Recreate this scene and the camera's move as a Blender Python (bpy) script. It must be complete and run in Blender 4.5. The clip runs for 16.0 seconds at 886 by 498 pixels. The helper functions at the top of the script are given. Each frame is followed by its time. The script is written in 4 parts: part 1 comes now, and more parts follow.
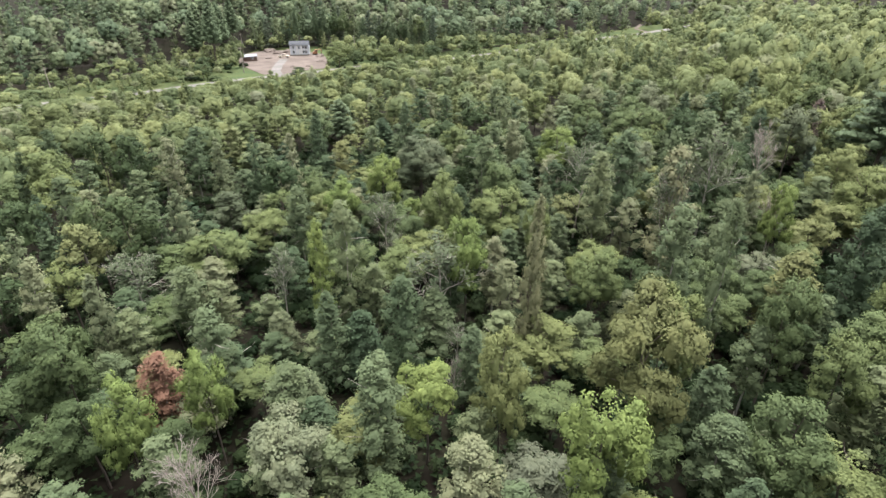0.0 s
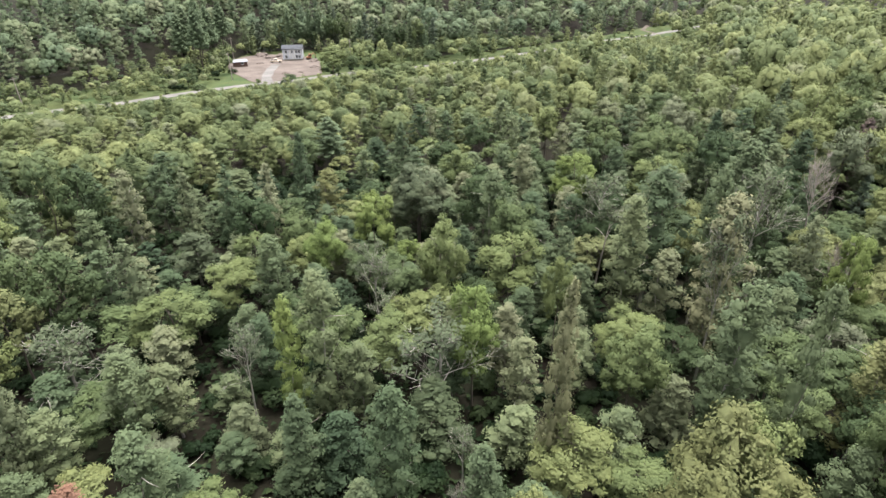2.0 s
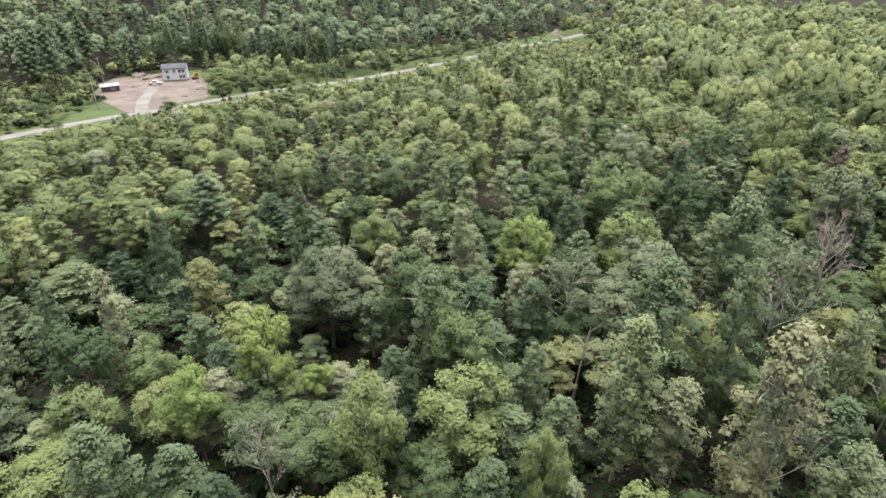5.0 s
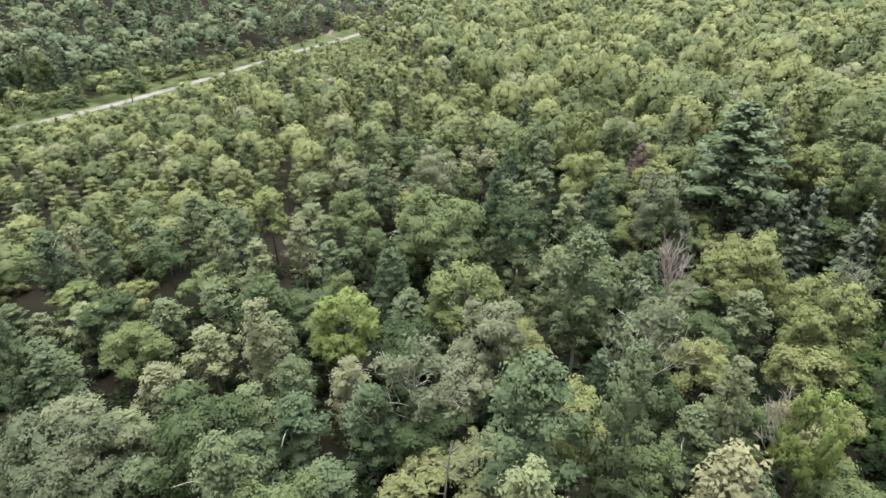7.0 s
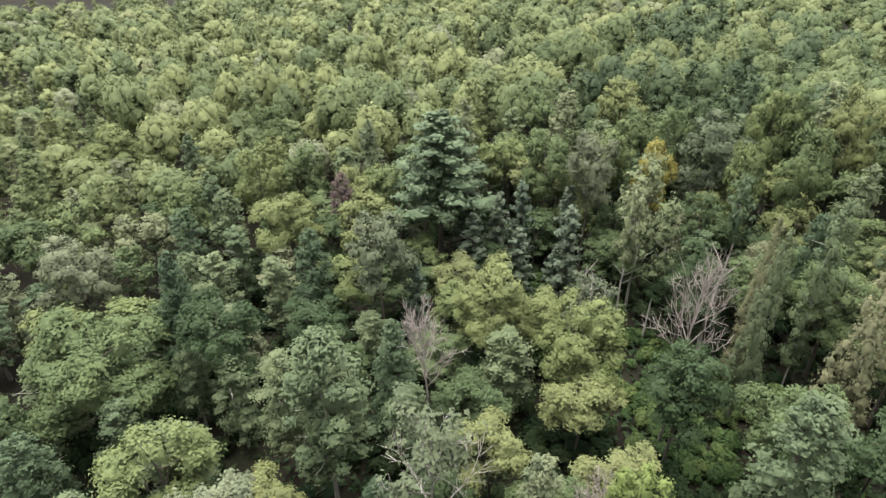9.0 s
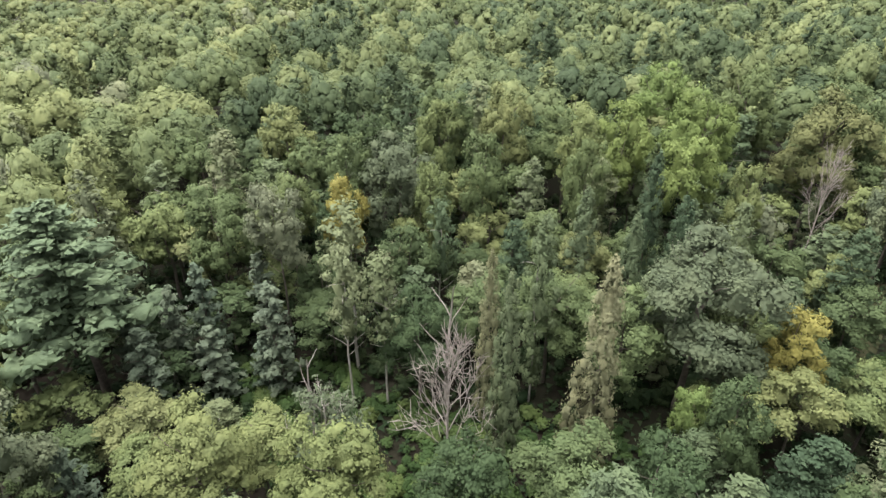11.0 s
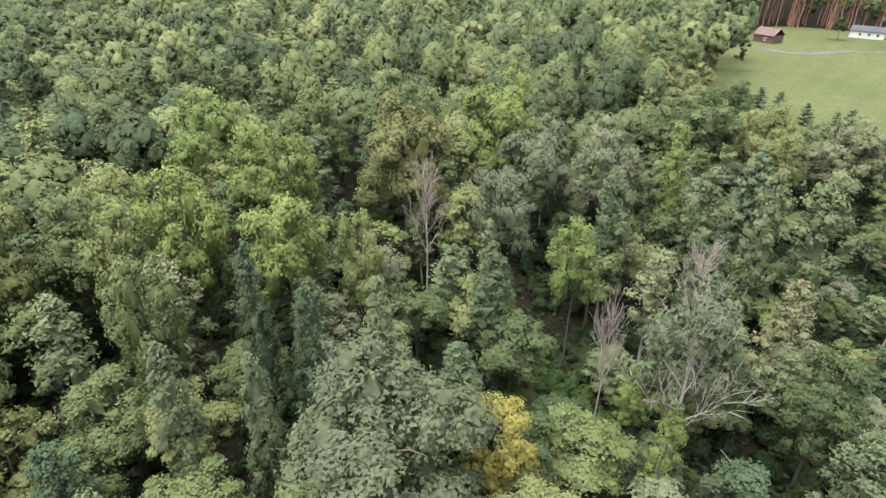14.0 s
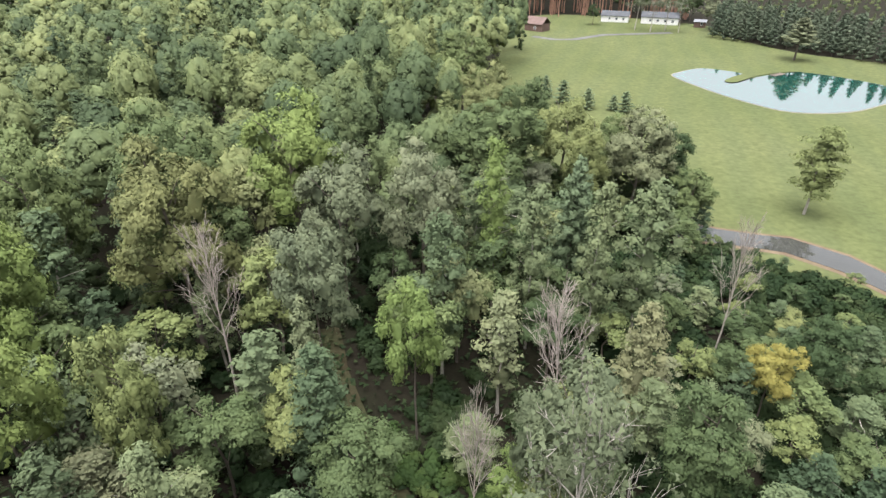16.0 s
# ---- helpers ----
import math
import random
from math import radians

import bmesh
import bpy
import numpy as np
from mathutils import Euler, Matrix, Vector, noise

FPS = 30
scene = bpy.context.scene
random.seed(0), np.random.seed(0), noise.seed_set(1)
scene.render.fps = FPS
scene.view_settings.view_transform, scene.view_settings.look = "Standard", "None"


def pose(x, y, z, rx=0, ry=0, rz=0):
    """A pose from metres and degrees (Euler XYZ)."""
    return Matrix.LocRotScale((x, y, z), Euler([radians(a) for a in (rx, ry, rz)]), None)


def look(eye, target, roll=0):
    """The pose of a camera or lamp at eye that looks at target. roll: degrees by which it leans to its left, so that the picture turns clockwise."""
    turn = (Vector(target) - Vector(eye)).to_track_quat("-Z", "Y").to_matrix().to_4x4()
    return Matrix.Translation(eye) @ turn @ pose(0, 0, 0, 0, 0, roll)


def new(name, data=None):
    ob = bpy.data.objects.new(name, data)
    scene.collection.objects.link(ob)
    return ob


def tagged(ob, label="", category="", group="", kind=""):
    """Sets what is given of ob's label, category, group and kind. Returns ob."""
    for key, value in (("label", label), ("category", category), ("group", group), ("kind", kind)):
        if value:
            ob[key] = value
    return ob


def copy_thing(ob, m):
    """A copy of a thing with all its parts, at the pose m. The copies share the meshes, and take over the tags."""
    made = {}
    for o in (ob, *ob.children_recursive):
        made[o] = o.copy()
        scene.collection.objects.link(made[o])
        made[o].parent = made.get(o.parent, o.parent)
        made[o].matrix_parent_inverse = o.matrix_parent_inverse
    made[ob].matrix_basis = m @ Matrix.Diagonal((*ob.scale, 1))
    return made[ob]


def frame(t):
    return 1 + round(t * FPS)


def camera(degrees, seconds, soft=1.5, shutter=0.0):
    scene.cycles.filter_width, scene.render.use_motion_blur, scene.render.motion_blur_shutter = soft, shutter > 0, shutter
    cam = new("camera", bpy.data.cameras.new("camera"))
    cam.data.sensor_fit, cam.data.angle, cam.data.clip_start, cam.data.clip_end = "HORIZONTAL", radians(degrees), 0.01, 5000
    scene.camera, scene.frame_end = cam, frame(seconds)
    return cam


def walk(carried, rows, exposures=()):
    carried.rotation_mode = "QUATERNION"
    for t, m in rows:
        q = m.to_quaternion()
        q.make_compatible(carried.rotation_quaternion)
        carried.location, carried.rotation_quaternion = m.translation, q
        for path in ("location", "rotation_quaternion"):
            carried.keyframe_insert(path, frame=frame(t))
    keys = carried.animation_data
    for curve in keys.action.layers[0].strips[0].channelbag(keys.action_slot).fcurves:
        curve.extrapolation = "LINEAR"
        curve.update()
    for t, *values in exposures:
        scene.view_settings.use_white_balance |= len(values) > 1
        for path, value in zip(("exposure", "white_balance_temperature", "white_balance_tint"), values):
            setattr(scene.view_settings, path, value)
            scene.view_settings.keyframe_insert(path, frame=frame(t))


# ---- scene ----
cam = camera(76.19, 16.0, soft=1.5)
# seconds, x, y, z, yaw, pitch, roll
ROWS = [
    (0.0, -0.00, 0.00, 45.28, -0.00, -29.30, 0.14),
    (0.5, -0.04, 4.59, 45.15, 0.01, -29.32, 0.11),
    (1.0, -0.09, 8.94, 45.27, 0.02, -29.39, 0.10),
    (1.5, -0.04, 10.68, 45.28, 0.03, -29.45, 0.01),
    (2.0, -0.08, 15.13, 45.16, 0.05, -29.43, 0.01),
    (2.5, -0.14, 19.54, 45.09, -0.14, -29.42, 0.08),
    (3.0, -0.17, 23.83, 45.15, -0.71, -29.39, 0.11),
    (3.2, -0.16, 25.35, 45.07, -1.12, -29.34, 0.14),
    (5.3, 1.18, 42.70, 45.23, -10.99, -29.25, 0.01),
    (5.5, 1.58, 44.42, 45.21, -12.52, -29.26, -0.01),
    (6.0, 2.79, 48.73, 45.17, -17.45, -29.33, -0.01),
    (6.5, 4.40, 52.80, 45.20, -23.36, -29.45, 0.02),
    (7.0, 6.57, 56.71, 45.12, -30.18, -29.49, 0.01),
    (7.5, 9.13, 60.35, 45.05, -37.20, -29.49, 0.03),
    (8.0, 12.14, 63.69, 45.01, -45.02, -29.55, 0.02),
    (8.5, 15.49, 66.38, 45.03, -53.32, -29.64, 0.06),
    (9.0, 19.59, 68.68, 44.73, -62.09, -29.62, -0.02),
    (9.2, 21.17, 69.45, 44.63, -65.75, -29.59, -0.02),
    (11.3, 36.59, 71.46, 45.28, -100.17, -29.29, 0.27),
    (11.5, 38.19, 71.12, 45.26, -103.07, -29.33, 0.34),
    (12.0, 42.71, 69.59, 45.26, -110.74, -29.45, 0.23),
    (12.5, 46.99, 67.40, 45.13, -118.25, -29.53, 0.09),
    (13.0, 50.99, 64.81, 44.92, -125.83, -29.59, -0.02),
    (13.5, 54.34, 61.86, 44.81, -133.14, -29.67, -0.01),
    (14.0, 56.95, 59.09, 44.65, -139.27, -29.68, -0.05),
    (14.5, 59.02, 56.28, 44.60, -144.57, -29.77, -0.07),
    (15.0, 60.81, 53.42, 44.50, -149.71, -29.89, -0.05),
    (15.5, 62.43, 50.18, 44.43, -154.75, -30.00, -0.04),
    (16.0, 63.68, 46.99, 44.32, -159.82, -30.02, -0.04),
]
walk(cam, [(t, pose(x, y, z, 90 + pitch, 0, yaw) @ pose(0, 0, 0, 0, 0, roll)) for t, x, y, z, yaw, pitch, roll in ROWS])

# ---- light ----
world = bpy.data.worlds.new("sky")
scene.world = world
world.use_nodes = True
wn = world.node_tree.nodes
sky = wn.new("ShaderNodeTexSky")
sky.sky_type = "NISHITA"
sky.sun_disc = False
sky.sun_elevation = radians(75)
sky.sun_rotation = radians(28)
sky.air_density, sky.dust_density, sky.ozone_density = 1.0, 4.0, 1.0
veil = wn.new("ShaderNodeHueSaturation")
veil.inputs["Saturation"].default_value = 0.22
world.node_tree.links.new(sky.outputs[0], veil.inputs["Color"])
world.node_tree.links.new(veil.outputs[0], wn["Background"].inputs[0])
wn["Background"].inputs[1].default_value = 0.06
sun = new("sun", bpy.data.lights.new("sun", "SUN"))
sun.data.energy, sun.data.angle, sun.data.color = 2.0, radians(70), (1.0, 0.965, 0.985)
sun.matrix_world = look((0, 0, 200), (-9, -17, 100))
scene.view_settings.exposure = 2.5


# ---- small helpers ----
def nodes_of(name):
    mat = bpy.data.materials.new(name)
    mat.use_nodes = True
    nt = mat.node_tree
    return mat, nt, nt.nodes, nt.nodes["Principled BSDF"]


def ramp(nt, source, stops):
    node = nt.nodes.new("ShaderNodeValToRGB")
    el = node.color_ramp.elements
    while len(el) < len(stops):
        el.new(0.5)
    for e, (p, c) in zip(el, stops):
        e.position, e.color = p, (*c, 1)
    nt.links.new(source, node.inputs[0])
    return node.outputs[0]


def noise_of(nt, scale, detail=3.0, coords="Object"):
    tc = nt.nodes.new("ShaderNodeTexCoord")
    n = nt.nodes.new("ShaderNodeTexNoise")
    n.inputs["Scale"].default_value, n.inputs["Detail"].default_value = scale, detail
    nt.links.new(tc.outputs[coords], n.inputs["Vector"])
    return n.outputs["Fac"]


def mixed(nt, kind, fac, a, b):
    m = nt.nodes.new("ShaderNodeMix")
    m.data_type, m.blend_type = "RGBA", kind
    for sock, v in ((m.inputs[0], fac), (m.inputs[6], a), (m.inputs[7], b)):
        if hasattr(v, "is_linked"):
            nt.links.new(v, sock)
        elif isinstance(v, tuple):
            sock.default_value = (*v, 1)
        else:
            sock.default_value = v
    return m.outputs[2]


def leaf_material(name, stops, tint="random", through_light=0.16):
    """Leaves: each tree takes a hue of its own, each spray a tone of its own, and sprays pale towards the tips."""
    mat, nt, ns, bsdf = nodes_of(name)
    if tint == "random":
        src = ns.new("ShaderNodeObjectInfo").outputs["Random"]
    else:
        at = ns.new("ShaderNodeAttribute")
        at.attribute_name = "tint"
        src = at.outputs["Fac"]
    hue = ramp(nt, src, stops)
    geo = ns.new("ShaderNodeNewGeometry")
    tone = ramp(nt, geo.outputs["Random Per Island"], [(0, (0.91, 0.92, 0.915)), (0.55, (1, 1, 1)), (1, (1.09, 1.08, 1.06))])
    c = mixed(nt, "MULTIPLY", 1.0, hue, tone)
    patch = ramp(nt, noise_of(nt, 0.55, 2), [(0.3, (0.87, 0.89, 0.88)), (0.7, (1.13, 1.1, 1.04))])
    c = mixed(nt, "MULTIPLY", 1.0, c, patch)
    nt.links.new(c, bsdf.inputs["Base Color"])
    bsdf.inputs["Roughness"].default_value = 0.7
    bsdf.inputs["Specular IOR Level"].default_value = 0.1
    tr = ns.new("ShaderNodeBsdfTranslucent")
    nt.links.new(c, tr.inputs[0])
    mx = ns.new("ShaderNodeMixShader")
    mx.inputs[0].default_value = through_light
    nt.links.new(bsdf.outputs[0], mx.inputs[1])
    nt.links.new(tr.outputs[0], mx.inputs[2])
    nt.links.new(mx.outputs[0], ns["Material Output"].inputs[0])
    return mat


def plain_material(name, a, b, scale, rough=0.8, metal=0.0, bump=0.0, fine=None):
    """Two tones mixed by a broad and a fine noise."""
    mat, nt, ns, bsdf = nodes_of(name)
    c = ramp(nt, noise_of(nt, scale, 5), [(0.3, a), (0.7, b)])
    f = noise_of(nt, fine or scale * 9, 4)
    c = mixed(nt, "MULTIPLY", 1.0, c, ramp(nt, f, [(0.25, (0.75, 0.75, 0.75)), (0.75, (1.2, 1.2, 1.2))]))
    nt.links.new(c, bsdf.inputs["Base Color"])
    bsdf.inputs["Roughness"].default_value, bsdf.inputs["Metallic"].default_value = rough, metal
    bsdf.inputs["Specular IOR Level"].default_value = 0.1 if rough > 0.84 else 0.4
    if bump:
        bp = ns.new("ShaderNodeBump")
        bp.inputs["Strength"].default_value = bump
        nt.links.new(f, bp.inputs["Height"])
        nt.links.new(bp.outputs[0], bsdf.inputs["Normal"])
    return mat


# ---- materials ----
GREENS = [(0.0, (0.034, 0.054, 0.024)), (0.25, (0.056, 0.079, 0.035)), (0.5, (0.080, 0.107, 0.046)), (0.72, (0.112, 0.136, 0.054)), (0.88, (0.125, 0.139, 0.058)), (1.0, (0.106, 0.120, 0.083))]
# Woodland greens, lifted above the near ones to imitate haze over distance.
HAZED_GREENS = [(0.0, (0.042, 0.062, 0.032)), (0.25, (0.064, 0.088, 0.042)), (0.5, (0.088, 0.112, 0.050)), (0.75, (0.124, 0.146, 0.064)), (0.92, (0.150, 0.170, 0.072)), (1.0, (0.132, 0.146, 0.092))]
CEDARS = [(0.0, (0.036, 0.058, 0.032)), (0.4, (0.057, 0.082, 0.044)), (0.75, (0.083, 0.108, 0.058)), (1.0, (0.108, 0.124, 0.070))]
ASPENS = [(0.0, (0.053, 0.079, 0.042)), (0.4, (0.085, 0.111, 0.058)), (0.75, (0.116, 0.138, 0.071)), (1.0, (0.142, 0.150, 0.090))]
LEAF = {
    "maple": leaf_material("maple_leaves", GREENS),
    "cedar": leaf_material("cedar_sprays", CEDARS),
    "aspen": leaf_material("aspen_leaves", ASPENS),
    "pine": leaf_material("pine_needles", [(0.0, (0.088, 0.122, 0.07)), (1.0, (0.108, 0.142, 0.08))]),
    "spruce": leaf_material("spruce_needles", [(0.0, (0.060, 0.082, 0.056)), (1.0, (0.086, 0.107, 0.072))], through_light=0.15),
    "yellow": leaf_material("yellow_leaves", [(0.0, (0.165, 0.155, 0.045)), (1.0, (0.19, 0.172, 0.05))]),
    "tan": leaf_material("tan_needles", [(0.0, (0.124, 0.133, 0.070)), (1.0, (0.148, 0.150, 0.086))]),
    "lime": leaf_material("lime_leaves", [(0.0, (0.100, 0.140, 0.046)), (1.0, (0.130, 0.166, 0.054))]),
    "olive": leaf_material("olive_leaves", [(0.0, (0.096, 0.106, 0.045)), (1.0, (0.118, 0.126, 0.054))]),
    "grey": leaf_material("grey_green_leaves", [(0.0, (0.086, 0.104, 0.062)), (1.0, (0.122, 0.138, 0.084))]),
    "greyish": leaf_material("grey_oak_leaves", [(0.0, (0.065, 0.082, 0.048)), (1.0, (0.074, 0.091, 0.052))]),
    "rust": leaf_material("rust_leaves", [(0.0, (0.138, 0.074, 0.053)), (1.0, (0.158, 0.090, 0.063))]),
    "plum": leaf_material("withered_sprays", [(0.0, (0.079, 0.061, 0.055)), (1.0, (0.095, 0.071, 0.063))]),
    "woods": leaf_material("hazed_woodland_leaves", HAZED_GREENS, "tint"),
    # Hill mix of pine and leaf, its colours also raised for haze.
    "hill": leaf_material("hazed_hillside_pine_and_leaf", [(0.0, (0.042, 0.066, 0.044)), (0.4, (0.072, 0.102, 0.06)), (0.8, (0.112, 0.142, 0.076)), (1.0, (0.14, 0.155, 0.095))], "tint"),
    # Undergrowth greens cut far down: the shade between trees is in the colour.
    "bush": leaf_material("shade_dark_bush_leaves", [(0.0, (0.010, 0.021, 0.008)), (0.5, (0.018, 0.032, 0.012)), (1.0, (0.029, 0.043, 0.017))], "tint"),
    "glade": leaf_material("glade_herbs", [(0.0, (0.024, 0.046, 0.014)), (0.5, (0.040, 0.068, 0.021)), (1.0, (0.068, 0.092, 0.029))], "tint"),
}
BARK = plain_material("bark", (0.075, 0.062, 0.052), (0.125, 0.108, 0.09), 3.0, 0.9, bump=0.4)
PALE_BARK = plain_material("pale_bark", (0.24, 0.22, 0.19), (0.34, 0.315, 0.28), 2.0, 0.85, bump=0.3)
DEAD_WOOD = plain_material("dead_wood", (0.21, 0.18, 0.155), (0.32, 0.285, 0.255), 1.5, 0.9, bump=0.3)
RED_BARK = plain_material("red_pine_bark", (0.22, 0.12, 0.085), (0.32, 0.19, 0.14), 2.0, 0.9, bump=0.3)
# Floor colour taken near black to stand in for deep shade under the canopy.
SHADED_SOIL = plain_material("shaded_forest_floor", (0.011, 0.008, 0.006), (0.014, 0.015, 0.008), 0.12, 0.95, bump=0.5, fine=2.5)
GRASS = plain_material("lawn_grass", (0.060, 0.073, 0.028), (0.075, 0.086, 0.037), 0.03, 0.9, bump=0.3, fine=0.9)
_nt = GRASS.node_tree
_wave = _nt.nodes.new("ShaderNodeTexWave")
_wave.inputs["Scale"].default_value, _wave.inputs["Distortion"].default_value, _wave.inputs["Detail"].default_value = 0.035, 6.0, 2.0
_wave.inputs["Detail Scale"].default_value = 0.4
_nt.links.new(_nt.nodes.new("ShaderNodeTexCoord").outputs["Object"], _wave.inputs["Vector"])
_grass_bsdf = _nt.nodes["Principled BSDF"]
_turf = _grass_bsdf.inputs["Base Color"].links[0].from_socket
_nt.links.new(mixed(_nt, "MULTIPLY", 1.0, _turf, ramp(_nt, _wave.outputs["Fac"], [(0.2, (0.965, 0.975, 0.985)), (0.8, (1.035, 1.025, 1.0))])), _grass_bsdf.inputs["Base Color"])
MEADOW = plain_material("rough_grass", (0.040, 0.062, 0.024), (0.072, 0.085, 0.033), 0.1, 0.95, bump=0.4, fine=1.5)
TRACK_TURF = plain_material("worn_turf", (0.034, 0.028, 0.016), (0.038, 0.045, 0.02), 0.3, 0.95, bump=0.4, fine=2.0)
GRAVEL = plain_material("pale_gravel", (0.11, 0.104, 0.096), (0.165, 0.155, 0.145), 0.15, 0.9, bump=0.3, fine=3.0)
DIRT = plain_material("bare_dirt", (0.082, 0.067, 0.057), (0.14, 0.116, 0.1), 0.12, 0.95, bump=0.5, fine=1.6)
ASPHALT = plain_material("driveway_asphalt", (0.07, 0.07, 0.07), (0.11, 0.11, 0.11), 0.3, 0.85, fine=4)
SIDING = plain_material("grey_siding", (0.46, 0.49, 0.54), (0.52, 0.55, 0.6), 0.5, 0.6)
WHITE = plain_material("white_paint", (0.55, 0.55, 0.54), (0.64, 0.64, 0.63), 0.6, 0.5)
SHINGLE = plain_material("grey_shingles", (0.05, 0.054, 0.06), (0.075, 0.08, 0.086), 0.6, 0.85, bump=0.3)
BROWN = plain_material("brown_boards", (0.09, 0.055, 0.045), (0.13, 0.085, 0.07), 0.5, 0.8)
BROWN_ROOF = plain_material("brown_roofing", (0.085, 0.055, 0.047), (0.12, 0.08, 0.07), 0.5, 0.8)
TIN = plain_material("tin_roofing", (0.13, 0.135, 0.145), (0.17, 0.178, 0.19), 0.7, 0.45, metal=0.3)
ORANGE = plain_material("orange_paint", (0.22, 0.095, 0.05), (0.27, 0.12, 0.06), 1.5, 0.5)
RUBBER = plain_material("black_rubber", (0.02, 0.02, 0.02), (0.035, 0.035, 0.035), 2, 0.8)
TAN_PAINT = plain_material("beige_paint", (0.42, 0.36, 0.28), (0.5, 0.43, 0.34), 1.5, 0.35, metal=0.2)
STONE = plain_material("bank_stone", (0.16, 0.15, 0.12), (0.23, 0.21, 0.18), 0.7, 0.9, bump=0.4)
MUD = plain_material("creek_bank_mud", (0.085, 0.06, 0.042), (0.13, 0.1, 0.068), 0.5, 0.9, bump=0.4)
GLASS, _nt, _ns, _b = nodes_of("window_glass")
_b.inputs["Base Color"].default_value, _b.inputs["Roughness"].default_value = (0.03, 0.04, 0.05, 1), 0.08


def water_material(name, deep, wave, gloss):
    mat, nt, ns, b = nodes_of(name)
    c = ramp(nt, noise_of(nt, 0.05, 3), [(0.3, deep), (0.7, tuple(v * 1.3 for v in deep))])
    nt.links.new(c, b.inputs["Base Color"])
    b.inputs["Roughness"].default_value = 0.04
    b.inputs["IOR"].default_value = gloss
    bp = ns.new("ShaderNodeBump")
    bp.inputs["Strength"].default_value, bp.inputs["Distance"].default_value = wave, 0.05
    nt.links.new(noise_of(nt, 1.2, 2), bp.inputs["Height"])
    nt.links.new(bp.outputs[0], b.inputs["Normal"])
    return mat


POND_WATER = water_material("pond_water", (0.006, 0.042, 0.034), 0.012, 7.0)
CREEK_WATER = water_material("creek_water", (0.035, 0.036, 0.033), 0.05, 2.0)


# ---- plan ----
def ss(a, b, v):
    u = min(1.0, max(0.0, (v - a) / (b - a)))
    return u * u * (3 - 2 * u)


ROAD = [(-200, 140), (-140, 170), (-105, 197), (-88, 216), (-76, 227), (-59, 238), (-36, 259), (-12, 272), (10, 288), (50, 325), (103, 380), (166, 430), (240, 490), (340, 560)]
WOODS_EDGE = [(-200, 165), (-130, 215), (-105, 300), (-98, 318), (-72, 330), (-43, 318), (-15, 296), (10, 308), (50, 344), (103, 398), (166, 450), (340, 580)]
SIDE_TRACK = [(140, 410), (136, 426), (146, 446)]
LAWN = [(112, -112), (104, -72), (98, -52), (86, -44), (71, -45), (58, -48), (51, -38), (30, -30), (5, -15), (-60, -10), (-120, -60), (-90, -150),
        (-15, -195), (14, -207), (37, -236), (44, -264), (80, -268), (118, -262), (124, -214), (108, -150)]
POND = [(58, -151), (48.6, -137), (39, -126.5), (28.7, -120), (14.7, -125), (3, -138), (-7, -150), (-2, -160), (9, -168), (18, -171),
        (24, -168), (33, -159), (40, -148), (43, -148.5), (42, -153), (37, -162), (44, -166), (50, -166), (56, -158)]
DIRT_LOT = [(-92, 264), (-99, 285), (-99, 303), (-90, 313), (-78, 310), (-68, 305), (-60, 294), (-55, 276), (-51, 255), (-58, 248), (-64, 239), (-69, 233), (-75, 238), (-82, 248)]


def inside(poly, x, y):
    n, c, j = len(poly), False, len(poly) - 1
    for i in range(n):
        (xi, yi), (xj, yj) = poly[i], poly[j]
        if (yi > y) != (yj > y) and x < (xj - xi) * (y - yi) / (yj - yi) + xi:
            c = not c
        j = i
    return c


def off_line(line, x, y):
    best = 1e9
    for (ax, ay), (bx, by) in zip(line, line[1:]):
        dx, dy = bx - ax, by - ay
        u = min(1, max(0, ((x - ax) * dx + (y - ay) * dy) / (dx * dx + dy * dy)))
        best = min(best, math.hypot(x - ax - u * dx, y - ay - u * dy))
    return best


def along(line, x):
    return float(np.interp(x, [p[0] for p in line], [p[1] for p in line]))


def height(x, y):
    """The lie of the land: level woods that fall to a valley with a road, and a hill beyond it."""
    north = -0.053 * min(275.0, max(0.0, y - 125))
    hill = 0.15 * max(0.0, min(260.0, y - along(WOODS_EDGE, x) - 12)) if y > 150 else 0.0
    lawn = 1.5 * ss(0, -60, y)
    roll = 0.7 * noise.noise(Vector((x * 0.012, y * 0.012, 3.1))) * ss(-10, 40, y) * (1 - ss(170, 200, y))
    return north + hill + lawn + roll


# ---- geometry helpers ----
def mesh_np(name, verts, quads, tris, mat, tint=None, facing=None):
    me = bpy.data.meshes.new(name)
    verts, quads, tris = np.asarray(verts, float).reshape(-1, 3), np.asarray(quads, int).reshape(-1, 4), np.asarray(tris, int).reshape(-1, 3)
    me.vertices.add(len(verts))
    me.vertices.foreach_set("co", verts.ravel())
    me.loops.add(quads.size + tris.size)
    me.loops.foreach_set("vertex_index", np.concatenate([quads.ravel(), tris.ravel()]).astype(np.int32))
    me.polygons.add(len(quads) + len(tris))
    me.polygons.foreach_set("loop_start", np.concatenate([np.arange(len(quads)) * 4, quads.size + np.arange(len(tris)) * 3]).astype(np.int32))
    if tint is not None:
        me.attributes.new("tint", "FLOAT", "POINT").data.foreach_set("value", np.asarray(tint, np.float32))
    if facing is not None:
        me.attributes.new("custom_normal", "FLOAT_VECTOR", "POINT").data.foreach_set("vector", np.asarray(facing, np.float32).ravel())
    me.update(calc_edges=True)
    me.materials.append(mat)
    return me


